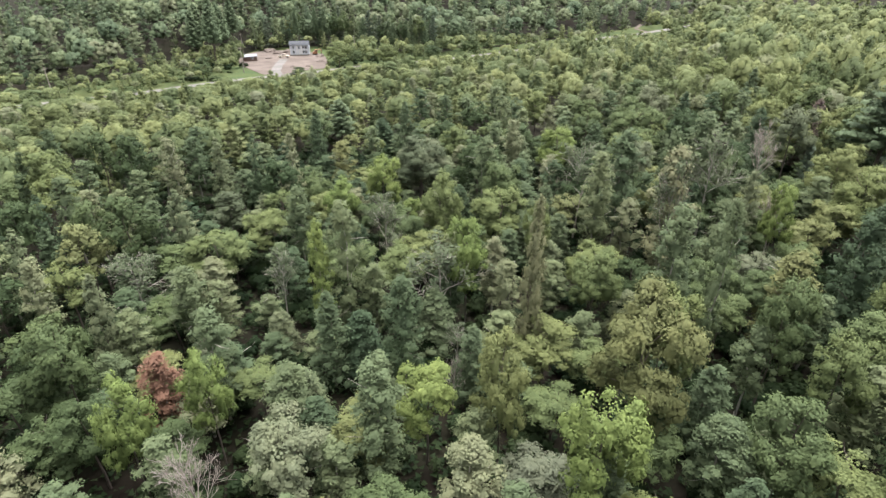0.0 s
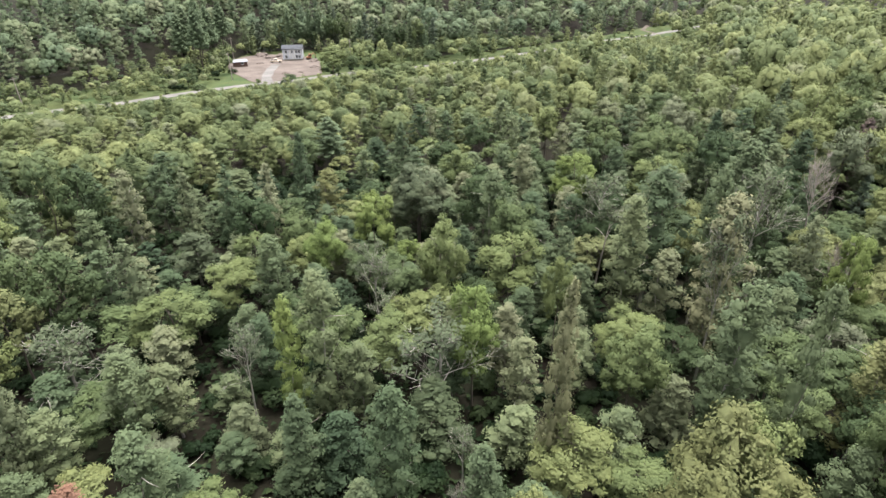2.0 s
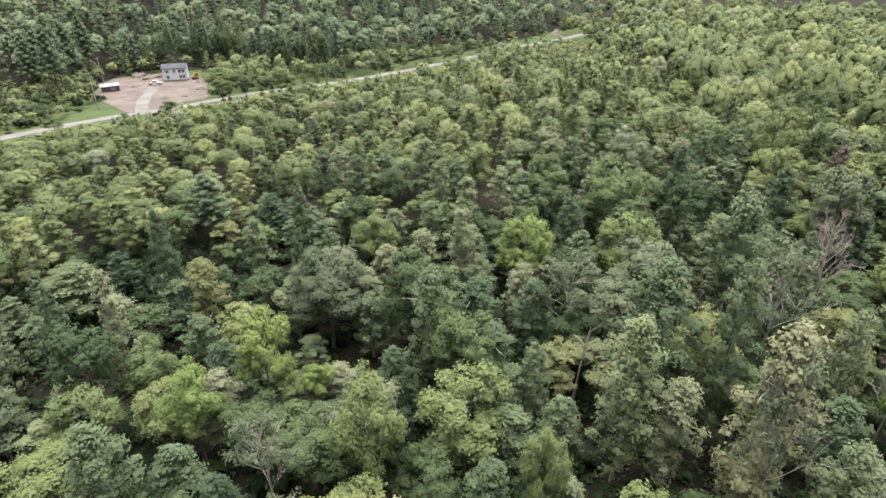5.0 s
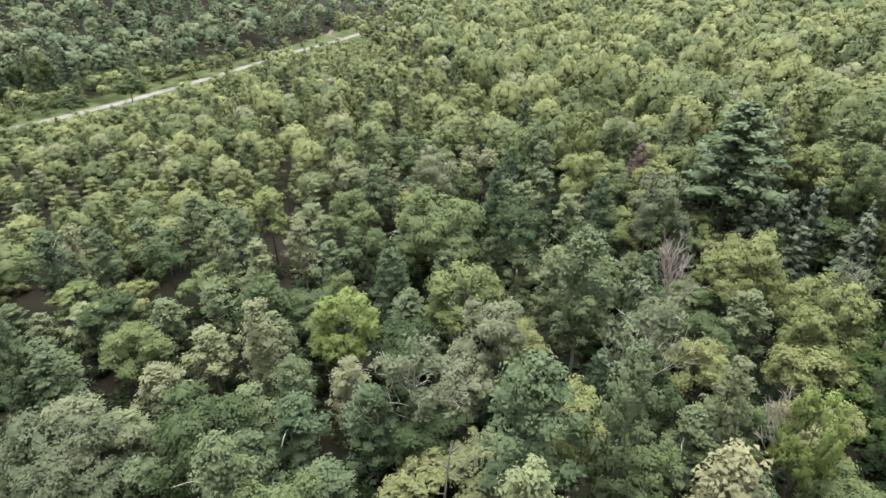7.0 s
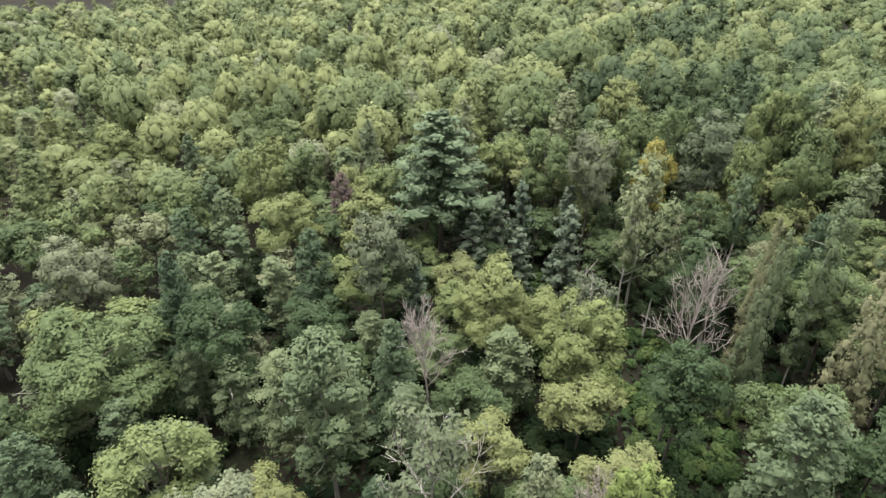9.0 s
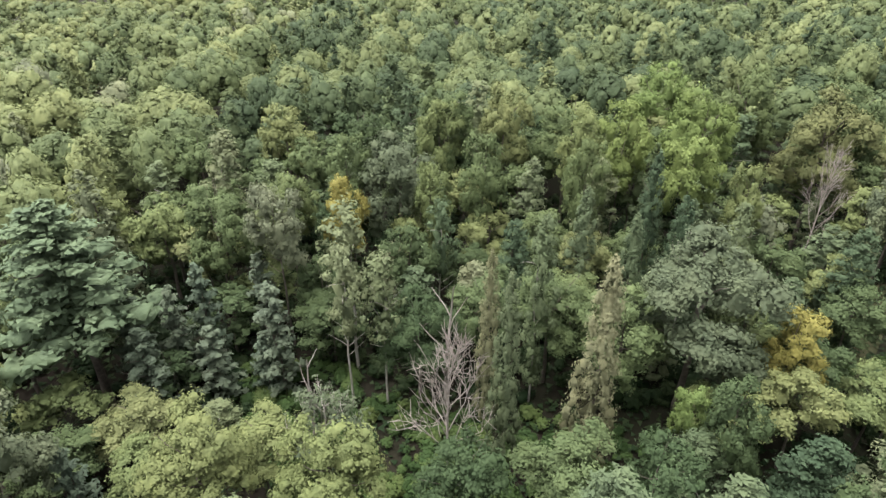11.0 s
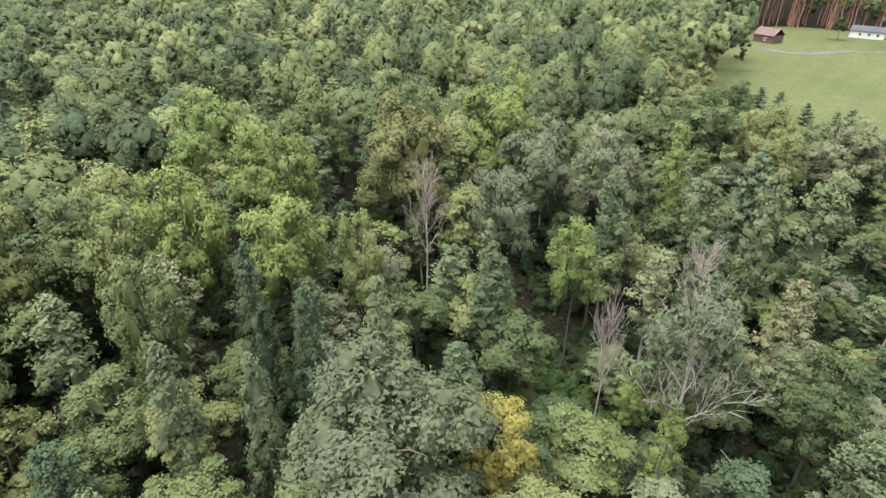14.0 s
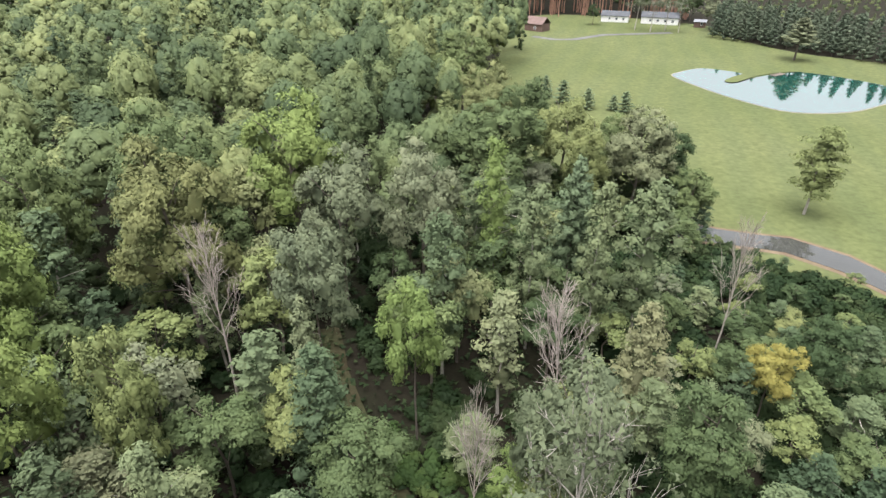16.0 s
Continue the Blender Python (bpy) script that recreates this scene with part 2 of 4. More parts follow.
def part(name, bm, material, parent=None, label=""):
    """One mesh object from a bmesh, under a thing or a part."""
    me = bpy.data.meshes.new(name)
    bm.to_mesh(me)
    bm.free()
    me.materials.append(material)
    ob = new(name, me)
    if parent:
        ob.parent = parent
    return tagged(ob, label) if label else ob


def box(bm, x0, x1, y0, y1, z0, z1, bevel=0.0):
    r = bmesh.ops.create_cube(bm, size=1.0)
    for v in r["verts"]:
        v.co = Vector(((x0 + x1) / 2 + v.co.x * (x1 - x0), (y0 + y1) / 2 + v.co.y * (y1 - y0), (z0 + z1) / 2 + v.co.z * (z1 - z0)))
    if bevel:
        bmesh.ops.bevel(bm, geom=list({e for v in r["verts"] for e in v.link_edges}), offset=bevel, segments=2, affect="EDGES")
    return bm


def boxed(*args, bevel=0.0):
    return box(bmesh.new(), *args, bevel=bevel)


def prism(bm, outline, axis_pts):
    """A bar of constant section: outline in (y, z), from x = axis_pts[0] to axis_pts[1]."""
    a = [bm.verts.new((axis_pts[0], y, z)) for y, z in outline]
    b = [bm.verts.new((axis_pts[1], y, z)) for y, z in outline]
    bm.faces.new(a[::-1]), bm.faces.new(b)
    for i in range(len(a)):
        j = (i + 1) % len(a)
        bm.faces.new((a[i], a[j], b[j], b[i]))
    bmesh.ops.recalc_face_normals(bm, faces=bm.faces)
    return bm


class Tubes:
    """Collects tapered limbs as quads."""

    def __init__(self):
        self.v, self.q, self.n = [], [], 0

    def add(self, pts, radii, sides=6):
        pts = np.asarray(pts, float)
        ang = np.arange(sides) * 2 * math.pi / sides
        for k in range(len(pts)):
            d = pts[min(k + 1, len(pts) - 1)] - pts[max(k - 1, 0)]
            d = d / (np.linalg.norm(d) + 1e-9)
            a = np.cross(d, (0.3, 1, 0.1))
            a /= np.linalg.norm(a) + 1e-9
            b = np.cross(d, a)
            self.v.append(pts[k] + radii[k] * (np.cos(ang)[:, None] * a + np.sin(ang)[:, None] * b))
        for k in range(len(pts) - 1):
            for i in range(sides):
                j = (i + 1) % sides
                o = self.n + k * sides
                self.q.append((o + i, o + j, o + sides + j, o + sides + i))
        self.n += len(pts) * sides

    def mesh(self, name, mat):
        return mesh_np(name, np.concatenate(self.v), self.q, [], mat)


def limb(rng, start, way, length, bend=0.15, steps=4):
    pts, p, d = [np.array(start, float)], np.array(start, float), np.array(way, float)
    d /= np.linalg.norm(d)
    for _ in range(steps):
        d = d + rng.normal(0, bend, 3)
        d /= np.linalg.norm(d)
        p = p + d * length / steps
        pts.append(p)
    return pts


def sprays(rng, c, r, count, size, lo, hi, mid, half, loose, up, droop, flat, low, whole=0.5):
    """Three-cornered leaf sprays between two shells of a puff, and the way each of them faces."""
    d = rng.normal(0, 1, (count, 3))
    d /= np.linalg.norm(d, axis=1)[:, None]
    d[:, 2] = np.where(d[:, 2] < low, -d[:, 2], d[:, 2])
    p = c + d * r * rng.uniform(lo, hi, (count, 1))
    turn = (p - mid) / half
    turn /= np.linalg.norm(turn, axis=1)[:, None] + 1e-6
    nm = (0.8 * d + 0.45 * turn) * (1 - flat) + rng.normal(0, loose, (count, 3)) + (0, 0, up + flat)
    nm /= np.linalg.norm(nm, axis=1)[:, None]
    out = d * 0.6 + rng.normal(0, 0.7, (count, 3)) - (0, 0, droop)
    u = out - (out * nm).sum(1)[:, None] * nm
    u /= np.linalg.norm(u, axis=1)[:, None] + 1e-9
    w = np.cross(nm, u)
    s = size * rng.uniform(0.55, 1.4, (count, 1))
    k = rng.uniform(0.3, 0.52, (count, 1))
    v = np.stack([p - u * s * 0.45 + w * s * k, p - u * s * rng.uniform(0.2, 0.5, (count, 1)) - w * s * k, p + u * s * 0.7 - nm * s * 0.12], 1).reshape(-1, 3)
    turn = (1.05 - whole) * d + whole * turn + 0.22 * nm + (0, 0, 0.42)
    turn /= np.linalg.norm(turn, axis=1)[:, None] + 1e-6
    return v, np.repeat(turn, 3, 0)


def ico_sphere(level):
    bm = bmesh.new()
    bmesh.ops.create_icosphere(bm, subdivisions=level, radius=1.0)
    bm.verts.ensure_lookup_table()
    v = np.array([tuple(q.co) for q in bm.verts])
    t = np.array([[q.index for q in f.verts] for f in bm.faces])
    bm.free()
    return v, t


CLUMP = ico_sphere(1)


def bough_body(rng, c, r, mid, half, body, whole=0.5, rough=0.45):
    """The dense inside of a bough: a lumpy, closed clump of leaves."""
    d, t = body
    p = c + d * r * rng.uniform(rough, 1.05, (len(d), 1))
    turn = (p - mid) / half
    turn /= np.linalg.norm(turn, axis=1)[:, None] + 1e-6
    n = (1.25 - whole) * d + whole * turn + rng.normal(0, 0.25, d.shape) + (0, 0, 0.42)
    return p, n / (np.linalg.norm(n, axis=1)[:, None] + 1e-6), t


def foliage(rng, puffs, per, size, core=1.0, droop=0.0, flat=0.0, low=-0.5, body=CLUMP, loose=0.45, dense=0.72, whole=0.5, rough=0.4):
    """Leaf sprays set on a heap of puffs (centre, radii, and 1 for an inner bough).
    Gives vertices, facings and triangles."""
    V, N, T, count = [], [], [], 0
    mid = np.array([p[0] for p in puffs], float)
    lo, hi = mid.min(0), mid.max(0)
    mid, half = (lo * (0.5, 0.5, 0.65) + hi * (0.5, 0.5, 0.35)), (hi - lo) / 2 + 1e-3
    for puff in puffs:
        c, r = np.array(puff[0], float), np.array(puff[1], float) * np.ones(3)
        inner = len(puff) > 2
        if dense:
            v, f, t = bough_body(rng, c, r * (dense if not inner else 0.74), mid, half, body, whole, rough * (0.6 if inner else 1.0))
            V.append(v), N.append(f), T.append(t + count)
            count += len(v)
        v, f = sprays(rng, c, r, int(per * 2.6 * core) if inner else per, size, 0.6, 1.2, mid, half, loose, 0.35, droop, flat, low, whole)
        V.append(v), N.append(f), T.append(np.arange(len(v)).reshape(-1, 3) + count)
        count += len(v)
    return np.concatenate(V), np.concatenate(N), np.concatenate(T)


# Crown shapes: every crown stands 1 high from 0 to 1 and about 1 wide; heights and widths come with each tree.
def round_crown(rng, n, base=0.35):
    """A broad, lumpy crown: boughs heaped round a few inner bodies, with gaps between the heads."""
    puffs, heads = [], []
    for i in range(8):
        z = 1 - 1.7 * (i + 0.5) / 8
        a = i * 2.39996 + rng.uniform(-0.5, 0.5)
        rr = math.sqrt(max(0.0, 1 - z * z)) * rng.uniform(0.75, 1.15)
        heads.append((np.array((rr * 0.3 * math.cos(a), rr * 0.3 * math.sin(a), 0.5 + 0.29 * z + rng.uniform(-0.07, 0.07))), rng.uniform(0.15, 0.23)))
    for c, k in heads:
        puffs.append(((c[0], c[1], base + (1 - base) * c[2]), (k * 0.8, k * 0.8, k * 0.8 * (1 - base)), 1))
    for i in range(n):
        c, k = heads[i % 8]
        d = rng.normal(0, 1, 3) + 0.8 * np.array((c[0], c[1], 0)) / 0.3
        d /= np.linalg.norm(d)
        d[2] = abs(d[2]) if rng.random() < 0.75 else d[2]
        p = c + d * k * rng.uniform(0.75, 1.1)
        s = rng.uniform(0.06, 0.125)
        puffs.append(((p[0], p[1], base + (1 - base) * p[2]), (s, s, s * (1 - base) * 0.5)))
    return puffs


def lobed_crown(rng, n, base=0.3):
    """A domed crown of a few broad lobes."""
    puffs = []
    for i in range(n):
        z = 1 - 1.55 * (i + 0.5) / n
        a = i * 2.39996 + rng.uniform(-0.4, 0.4)
        rr = math.sqrt(max(0.0, 1 - z * z)) * rng.uniform(0.85, 1.1) * 0.31
        k = rng.uniform(0.15, 0.22)
        puffs.append(((rr * math.cos(a), rr * math.sin(a), base + (1 - base) * (0.5 + 0.31 * z + rng.uniform(-0.03, 0.05))), (k, k, k * (1 - base) * 0.66)))
    return puffs


def cone_crown(rng, n, base=0.12, power=0.75):
    """A dense crown that narrows to a point."""
    puffs = []
    for i in range(5):
        t = (i + 0.3) / 5.6
        r = 0.36 * (1 - t) ** power + 0.03
        puffs.append(((0, 0, base + (1 - base) * t), (r, r, 0.15), 1))
    for i in range(n):
        t = ((i + 0.5) / n) ** 1.2
        rr = 0.5 * (1 - t) ** power * rng.uniform(0.72, 1.12) + 0.02
        a = i * 2.39996 + rng.uniform(-0.5, 0.5)
        k = 0.07 + 0.2 * rr
        puffs.append(((rr * 0.85 * math.cos(a), rr * 0.85 * math.sin(a), base + (1 - base) * t - 0.02), (k, k, 0.028 + 0.035 * (1 - t))))
    puffs.append(((0, 0, 0.97), (0.05, 0.05, 0.04)))
    return puffs


def column_crown(rng, n, base=0.25):
    """A tall, ragged crown round a dense stem of boughs."""
    puffs = [((0.05 * math.cos(2.1 * i), 0.05 * math.sin(2.1 * i), base + (1 - base) * t), (0.22 * math.sin(math.pi * (0.2 + 0.7 * t)) + 0.05,) * 2 + (0.13,), 1) for i, t in enumerate((0.1, 0.3, 0.5, 0.7, 0.86))]
    for i in range(n):
        t = (i + 0.5) / n
        rr = 0.5 * math.sin(math.pi * min(1, 0.14 + 0.84 * t)) ** 0.7 * rng.uniform(0.3, 1.15)
        a = i * 2.39996 + rng.uniform(-0.8, 0.8)
        k = rng.uniform(0.08, 0.16)
        puff = ((rr * 0.8 * math.cos(a), rr * 0.8 * math.sin(a), base + (1 - base) * t), (k, k, k * 0.26))
        puffs.append(puff)
    return puffs


def bough_crown(rng, n, base=0.3, spread=0.9):
    """Flat boughs in tiers."""
    puffs = []
    for i in range(n):
        t = (i + 0.5) / n
        z = base + (1 - base) * t
        rr = 0.5 * (1 - t) ** 0.6 * rng.uniform(0.6, 1.1) + 0.02
        a = i * 2.39996 + rng.uniform(-0.3, 0.3)
        for f in (0.3, 0.62, 0.92):
            k = 0.04 + 0.2 * rr * spread
            puff = ((rr * f * math.cos(a), rr * f * math.sin(a), z + 0.03 * f), (k, k, 0.02 + 0.018 * (1 - t)))
            puffs.append((*puff, 1) if f < 0.4 else puff)
    puffs.append(((0, 0, 0.98), (0.03, 0.03, 0.03)))
    return puffs


def sized(puffs, h, w):
    return [((c[0] * w, c[1] * w, c[2] * h), (r[0] * w, r[1] * w, r[2] * h), *rest) for c, r, *rest in puffs]


def trunk_tubes(rng, h, w, thick, limbs=6, lean=0.02):
    tb = Tubes()
    pts = [np.array((0, 0, -0.3))]
    for k in range(1, 6):
        pts.append(np.array((rng.normal(0, lean * h * k / 5), rng.normal(0, lean * h * k / 5), h * 0.93 * k / 5)))
    tb.add(pts, [thick * v for v in (1.25, 0.95, 0.8, 0.62, 0.4, 0.1)], 7)
    for i in range(limbs):
        f = rng.uniform(0.35, 0.85)
        k = min(4, int(f * 5))
        p = pts[k] + (pts[k + 1] - pts[k]) * (f * 5 - k)
        a = rng.uniform(0, 6.28)
        tb.add(limb(rng, p, (math.cos(a), math.sin(a), rng.uniform(0.4, 1.0)), w * rng.uniform(0.3, 0.5), 0.14, 3), [thick * 0.35, thick * 0.26, thick * 0.17, thick * 0.05], 5)
    return tb


def branched(rng, h, thick, spread, levels=3, n0=9, low=0.4, twig=0.022):
    """A leafless tree: trunk, limbs, branches and twigs."""
    trunk, boughs = Tubes(), Tubes()
    pts = limb(rng, (0, 0, -0.3), (rng.normal(0, 0.02), rng.normal(0, 0.02), 1), h * 0.9, 0.03, 6)
    trunk.add(pts, [thick * (1.15 - 0.16 * k) for k in range(7)], 7)

    def grow(p, d, length, r, level):
        ps = limb(rng, p, d, length, 0.13, 3)
        boughs.add(ps, [r, r * 0.8, r * 0.6, r * 0.3], 3 if level else 5)
        if level < levels - 1:
            for _ in range(5 if level == 0 else 4):
                f = rng.uniform(0.3, 1.0)
                k = min(2, int(f * 3))
                q = ps[k] + (ps[k + 1] - ps[k]) * (f * 3 - k)
                e = np.array(d) / np.linalg.norm(d) + rng.normal(0, 0.55, 3) + (0, 0, 0.3)
                grow(q, e, length * rng.uniform(0.4, 0.65), max(twig, r * 0.5), level + 1)

    for i in range(n0):
        f = low + (0.97 - low) * (i + rng.uniform(0.2, 0.8)) / n0
        k = min(5, int(f * 6))
        p = pts[k] + (pts[k + 1] - pts[k]) * (f * 6 - k)
        a = i * 2.4 + rng.uniform(-0.5, 0.5)
        grow(p, (math.cos(a) * spread, math.sin(a) * spread, rng.uniform(0.5, 1.1)), h * 0.27 * (1.3 - f) + 0.5, thick * 0.3, 0)
    return trunk, boughs


SOURCES = []


def make_tree(name, seed, shape, h, w, per, size, leaf, bark=BARK, thick=0.16, limbs=6, label="", category="tree", n=26, **kw):
    """A leafy tree: trunk with limbs, and a crown of leaf sprays."""
    rng = np.random.default_rng(seed)
    fk = {k: kw.pop(k) for k in ("core", "droop", "flat", "low", "loose", "dense", "rough") if k in kw}
    ob = tagged(new(name), label, category)
    new("trunk", trunk_tubes(rng, h, w, thick, limbs).mesh("trunk", bark)).parent = ob
    v, q, t = foliage(rng, sized(shape(rng, n, **kw), h, w), per, size, **fk)
    new("crown", mesh_np("crown", v, [], t, leaf, facing=q)).parent = ob
    ob["h"], ob["w"] = float(h), float(w)
    SOURCES.append(ob)
    return ob


def make_bare(name, seed, h, thick, spread, label, n0=9, low=0.4, levels=3, wood=DEAD_WOOD, leaf=None, **kw):
    rng = np.random.default_rng(seed)
    ob = tagged(new(name), label, "tree")
    a, b = branched(rng, h, thick, spread, levels, n0, low)
    new("trunk", a.mesh("trunk", wood)).parent = ob
    new("bare_crown", b.mesh("bare_crown", wood)).parent = ob
    if leaf:
        ends = np.concatenate(b.v)
        pick = ends[rng.choice(len(ends), kw.get("sprays", 110))]
        v, q, t = foliage(rng, [(p, 0.6) for p in pick], kw.get("per", 14), 0.3, dense=0)
        new("leaf_cover", mesh_np("leaf_cover", v, [], t, leaf, facing=q)).parent = ob
    ob["h"], ob["w"] = float(h), 5.6
    SOURCES.append(ob)
    return ob


def plant(source, x, y, top=None, width=None, turn=None, leaf=None, label="", lean=(0, 0)):
    """A copy of a tree at its place, as high as top above the ground and as wide as width."""
    h, w = source["h"], source["w"]
    sz = (top or h) / h
    sx = (width or w * sz) / w
    m = pose(x, y, height(x, y), lean[0], lean[1], PLACE.uniform(0, 360) if turn is None else turn) @ Matrix.Diagonal((sx, sx, sz, 1))
    ob = copy_thing(source, m)
    if leaf:
        for c in ob.children:
            if c.name.split(".")[0] in ("crown", "leaf_cover"):
                c.material_slots[0].link = "OBJECT"
                c.material_slots[0].material = leaf
    for key in ("h", "w"):
        del ob[key]
    return tagged(ob, label) if label else ob


PLACE = random.Random(11)

# ---- ground, lawn, road, water ----
def build_ground():
    xs = np.concatenate([[-5000, -2000, -800, -450], np.arange(-300, 401, 10), [550, 900, 2000, 5000]])
    ys = np.concatenate([[-5000, -2000, -800, -480], np.arange(-340, 621, 10), [800, 1200, 2400, 5000]])
    v = [(x, y, height(x, y)) for y in ys for x in xs]
    nx = len(xs)
    q = [(j * nx + i, j * nx + i + 1, (j + 1) * nx + i + 1, (j + 1) * nx + i) for j in range(len(ys) - 1) for i in range(nx - 1)]
    tagged(new("ground", mesh_np("ground", v, q, [], SHADED_SOIL)), "forest floor of leaf litter and low green growth, blackened as under canopy shade", "ground", kind="structure")


def patch(name, poly, lift, mat, label, category, step=3.0, hole=None, level=None):
    """A sheet that follows the ground inside an outline; its rim is cut along the outline."""
    bm = bmesh.new()
    loop = [bm.verts.new((x, y, 0)) for x, y in smooth_ring(poly)]
    bm.faces.new(loop)
    bmesh.ops.triangulate(bm, faces=bm.faces[:])
    xs, ys = [p[0] for p in poly], [p[1] for p in poly]
    if level is None:
        for axis, lo, hi in ((0, min(xs), max(xs)), (1, min(ys), max(ys))):
            k = lo + step * 2
            while k < hi:
                co, no = [0, 0, 0], [0, 0, 0]
                co[axis], no[axis] = k, 1
                bmesh.ops.bisect_plane(bm, geom=bm.verts[:] + bm.edges[:] + bm.faces[:], plane_co=co, plane_no=no)
                k += step * 2
    for v in bm.verts:
        v.co.z = (height(v.co.x, v.co.y) if level is None else level) + lift
    bmesh.ops.recalc_face_normals(bm, faces=bm.faces)
    for f in bm.faces:
        if f.normal.z < 0:
            f.normal_flip()
    return tagged(part(name, bm, mat), label, category, kind="structure")


def smooth_ring(poly, per=4):
    n, out = len(poly), []
    for i in range(n):
        p = [Vector(poly[(i + k) % n]) for k in (-1, 0, 1, 2)]
        for s in range(per):
            u = s / per
            out.append(0.5 * ((2 * p[1]) + (p[2] - p[0]) * u + (2 * p[0] - 5 * p[1] + 4 * p[2] - p[3]) * u * u + (3 * p[1] - p[0] - 3 * p[2] + p[3]) * u ** 3))
    return [(a.x, a.y) for a in out]


def strip(name, line, width, lift, mat, label, category, step=4.0, level=None):
    """A ribbon along a line, laid on the ground."""
    pts = []
    for (ax, ay), (bx, by) in zip(line, line[1:]):
        n = max(1, int(math.hypot(bx - ax, by - ay) / step))
        pts += [(ax + (bx - ax) * k / n, ay + (by - ay) * k / n) for k in range(n)]
    pts.append(line[-1])
    bm, rows = bmesh.new(), []
    for i, (x, y) in enumerate(pts):
        (ax, ay), (bx, by) = pts[max(0, i - 2)], pts[min(len(pts) - 1, i + 2)]
        d = Vector((bx - ax, by - ay)).normalized()
        w = width * (0.5 + 0.04 * math.sin(i * 1.7))
        rows.append([bm.verts.new((x - d.y * w * s, y + d.x * w * s, (height(x - d.y * w * s, y + d.x * w * s) if level is None else level) + lift + 0.06 * (1 - abs(s)))) for s in (-1, -0.5, 0, 0.5, 1)])
    for a, b in zip(rows, rows[1:]):
        for i in range(4):
            bm.faces.new((a[i], b[i], b[i + 1], a[i + 1]))
    bmesh.ops.recalc_face_normals(bm, faces=bm.faces)
    for f in bm.faces:
        if f.normal.z < 0:
            f.normal_flip()
    return tagged(part(name, bm, mat), label, category, kind="structure")


CREEK = [(58, -42), (50, -41.5), (40, -42), (33, -39), (26, -33), (14, -22), (-10, -8)]
TRACK = [(97, -1), (92, 5.7), (87, 10.8), (82, 16.7), (79, 18.4), (75, 20), (70.5, 20.2), (65.8, 19.5), (60, 18)]
build_ground()
patch("lawn", [(15 + 1.09 * (x - 15), -130 + 1.09 * (y + 130)) if x > 75 else (x, y) for x, y in LAWN], 0.12, GRASS, "broad mown lawn of pale yellowish green grass", "lawn")
patch("pond_rim", [(p[0] + (p[0] - 27) * 0.012, p[1] + (p[1] + 146) * 0.016) for p in POND], 0.16, STONE, "narrow pale bank around the pond", "bank", level=1.5)
patch("pond", POND, 0.24, POND_WATER, "still blue-green pond that mirrors the sky and trees", "pond", level=1.5)
strip("creek_bank", CREEK, 6.4, 0.16, MUD, "bare brown mud bank of the creek", "bank")
strip("creek", CREEK, 4.8, 0.24, CREEK_WATER, "shallow grey creek along the foot of the lawn", "water")
patch("scrub_meadow", [(x, y - 40) for x, y in ROAD[:12]] + [(x, y + 4) for x, y in reversed(WOODS_EDGE[:11])], 0.05, MEADOW, "rough green grass and brush along the gravel road", "ground")
strip("road_verge", ROAD, 12.0, 0.12, MEADOW, "rough grass verge along the gravel road", "verge")
strip("road", ROAD, 5.0, 0.22, GRAVEL, "pale gravel road through the woods", "road")
strip("side_track", SIDE_TRACK, 2.6, 0.26, DIRT, "narrow earth track branching off the road", "road")
patch("dirt_lot", DIRT_LOT, 0.24, DIRT, "cleared lot of bare reddish dirt", "ground")
strip("lot_drive", [(-67, 233), (-71, 246), (-74, 262), (-76, 279)], 4.0, 0.36, GRAVEL, "pale gravel drive up to the new house", "road")
strip("forest_track", TRACK, 3.2, 0.10, TRACK_TURF, "overgrown grassy track among the trees", "path")
strip("driveway", [(116, -208), (106, -204), (98, -207), (88, -222), (60, -238)], 3.5, 0.2, ASPHALT, "grey asphalt driveway across the lawn", "road")


# ---- tree patterns ----
def leafy_kinds(seed, fine):
    """Maples and ashes, oaks, cedars and aspens: finely leaved, or coarser for those that stand further off."""
    k, q = (1.0, 1.0) if fine else (0.6, 1.35)
    maples = [make_tree(nm, seed + i, round_crown, 18, 8.5, int(84 * k), 0.25 * q, LEAF["maple"], n=int(74 * k), base=b,  label=lb) for i, (b, nm, lb) in enumerate((
        (0.16, "maple_tree", "broad leafy green maple in full summer crown"), (0.26, "maple_tree", "broad leafy green maple in full summer crown"),
        (0.2, "ash_tree", "rounded leafy green ash in full summer crown"), (0.32, "ash_tree", "rounded leafy green ash in full summer crown")))]
    oaks = [make_tree("oak_tree", seed + 5 + i, round_crown, 20, 12, int(84 * k), 0.27 * q, LEAF["maple"], n=int(130 * k), base=0.22,  thick=0.3, label="very broad leafy green oak with a heavy crown") for i in range(2)]
    cedars = [make_tree("cedar_tree", seed + 10 + i, cone_crown, 15, 5.2, int(52 * k), 0.21 * q, LEAF["cedar"], n=int(70 * k), power=p, label="dense pointed dull green cedar", thick=0.13) for i, p in enumerate((0.55, 0.7, 0.42, 0.6))]
    aspens = [make_tree("aspen_tree", seed + 20 + i, column_crown, 18, 5.5, int(64 * k), 0.22 * q, LEAF["aspen"], PALE_BARK, n=int(64 * k), base=b, label="tall narrow grey-green aspen with a ragged crown", thick=0.13) for i, b in enumerate((0.12, 0.24, 0.18, 0.3))]
    return maples, oaks, cedars, aspens


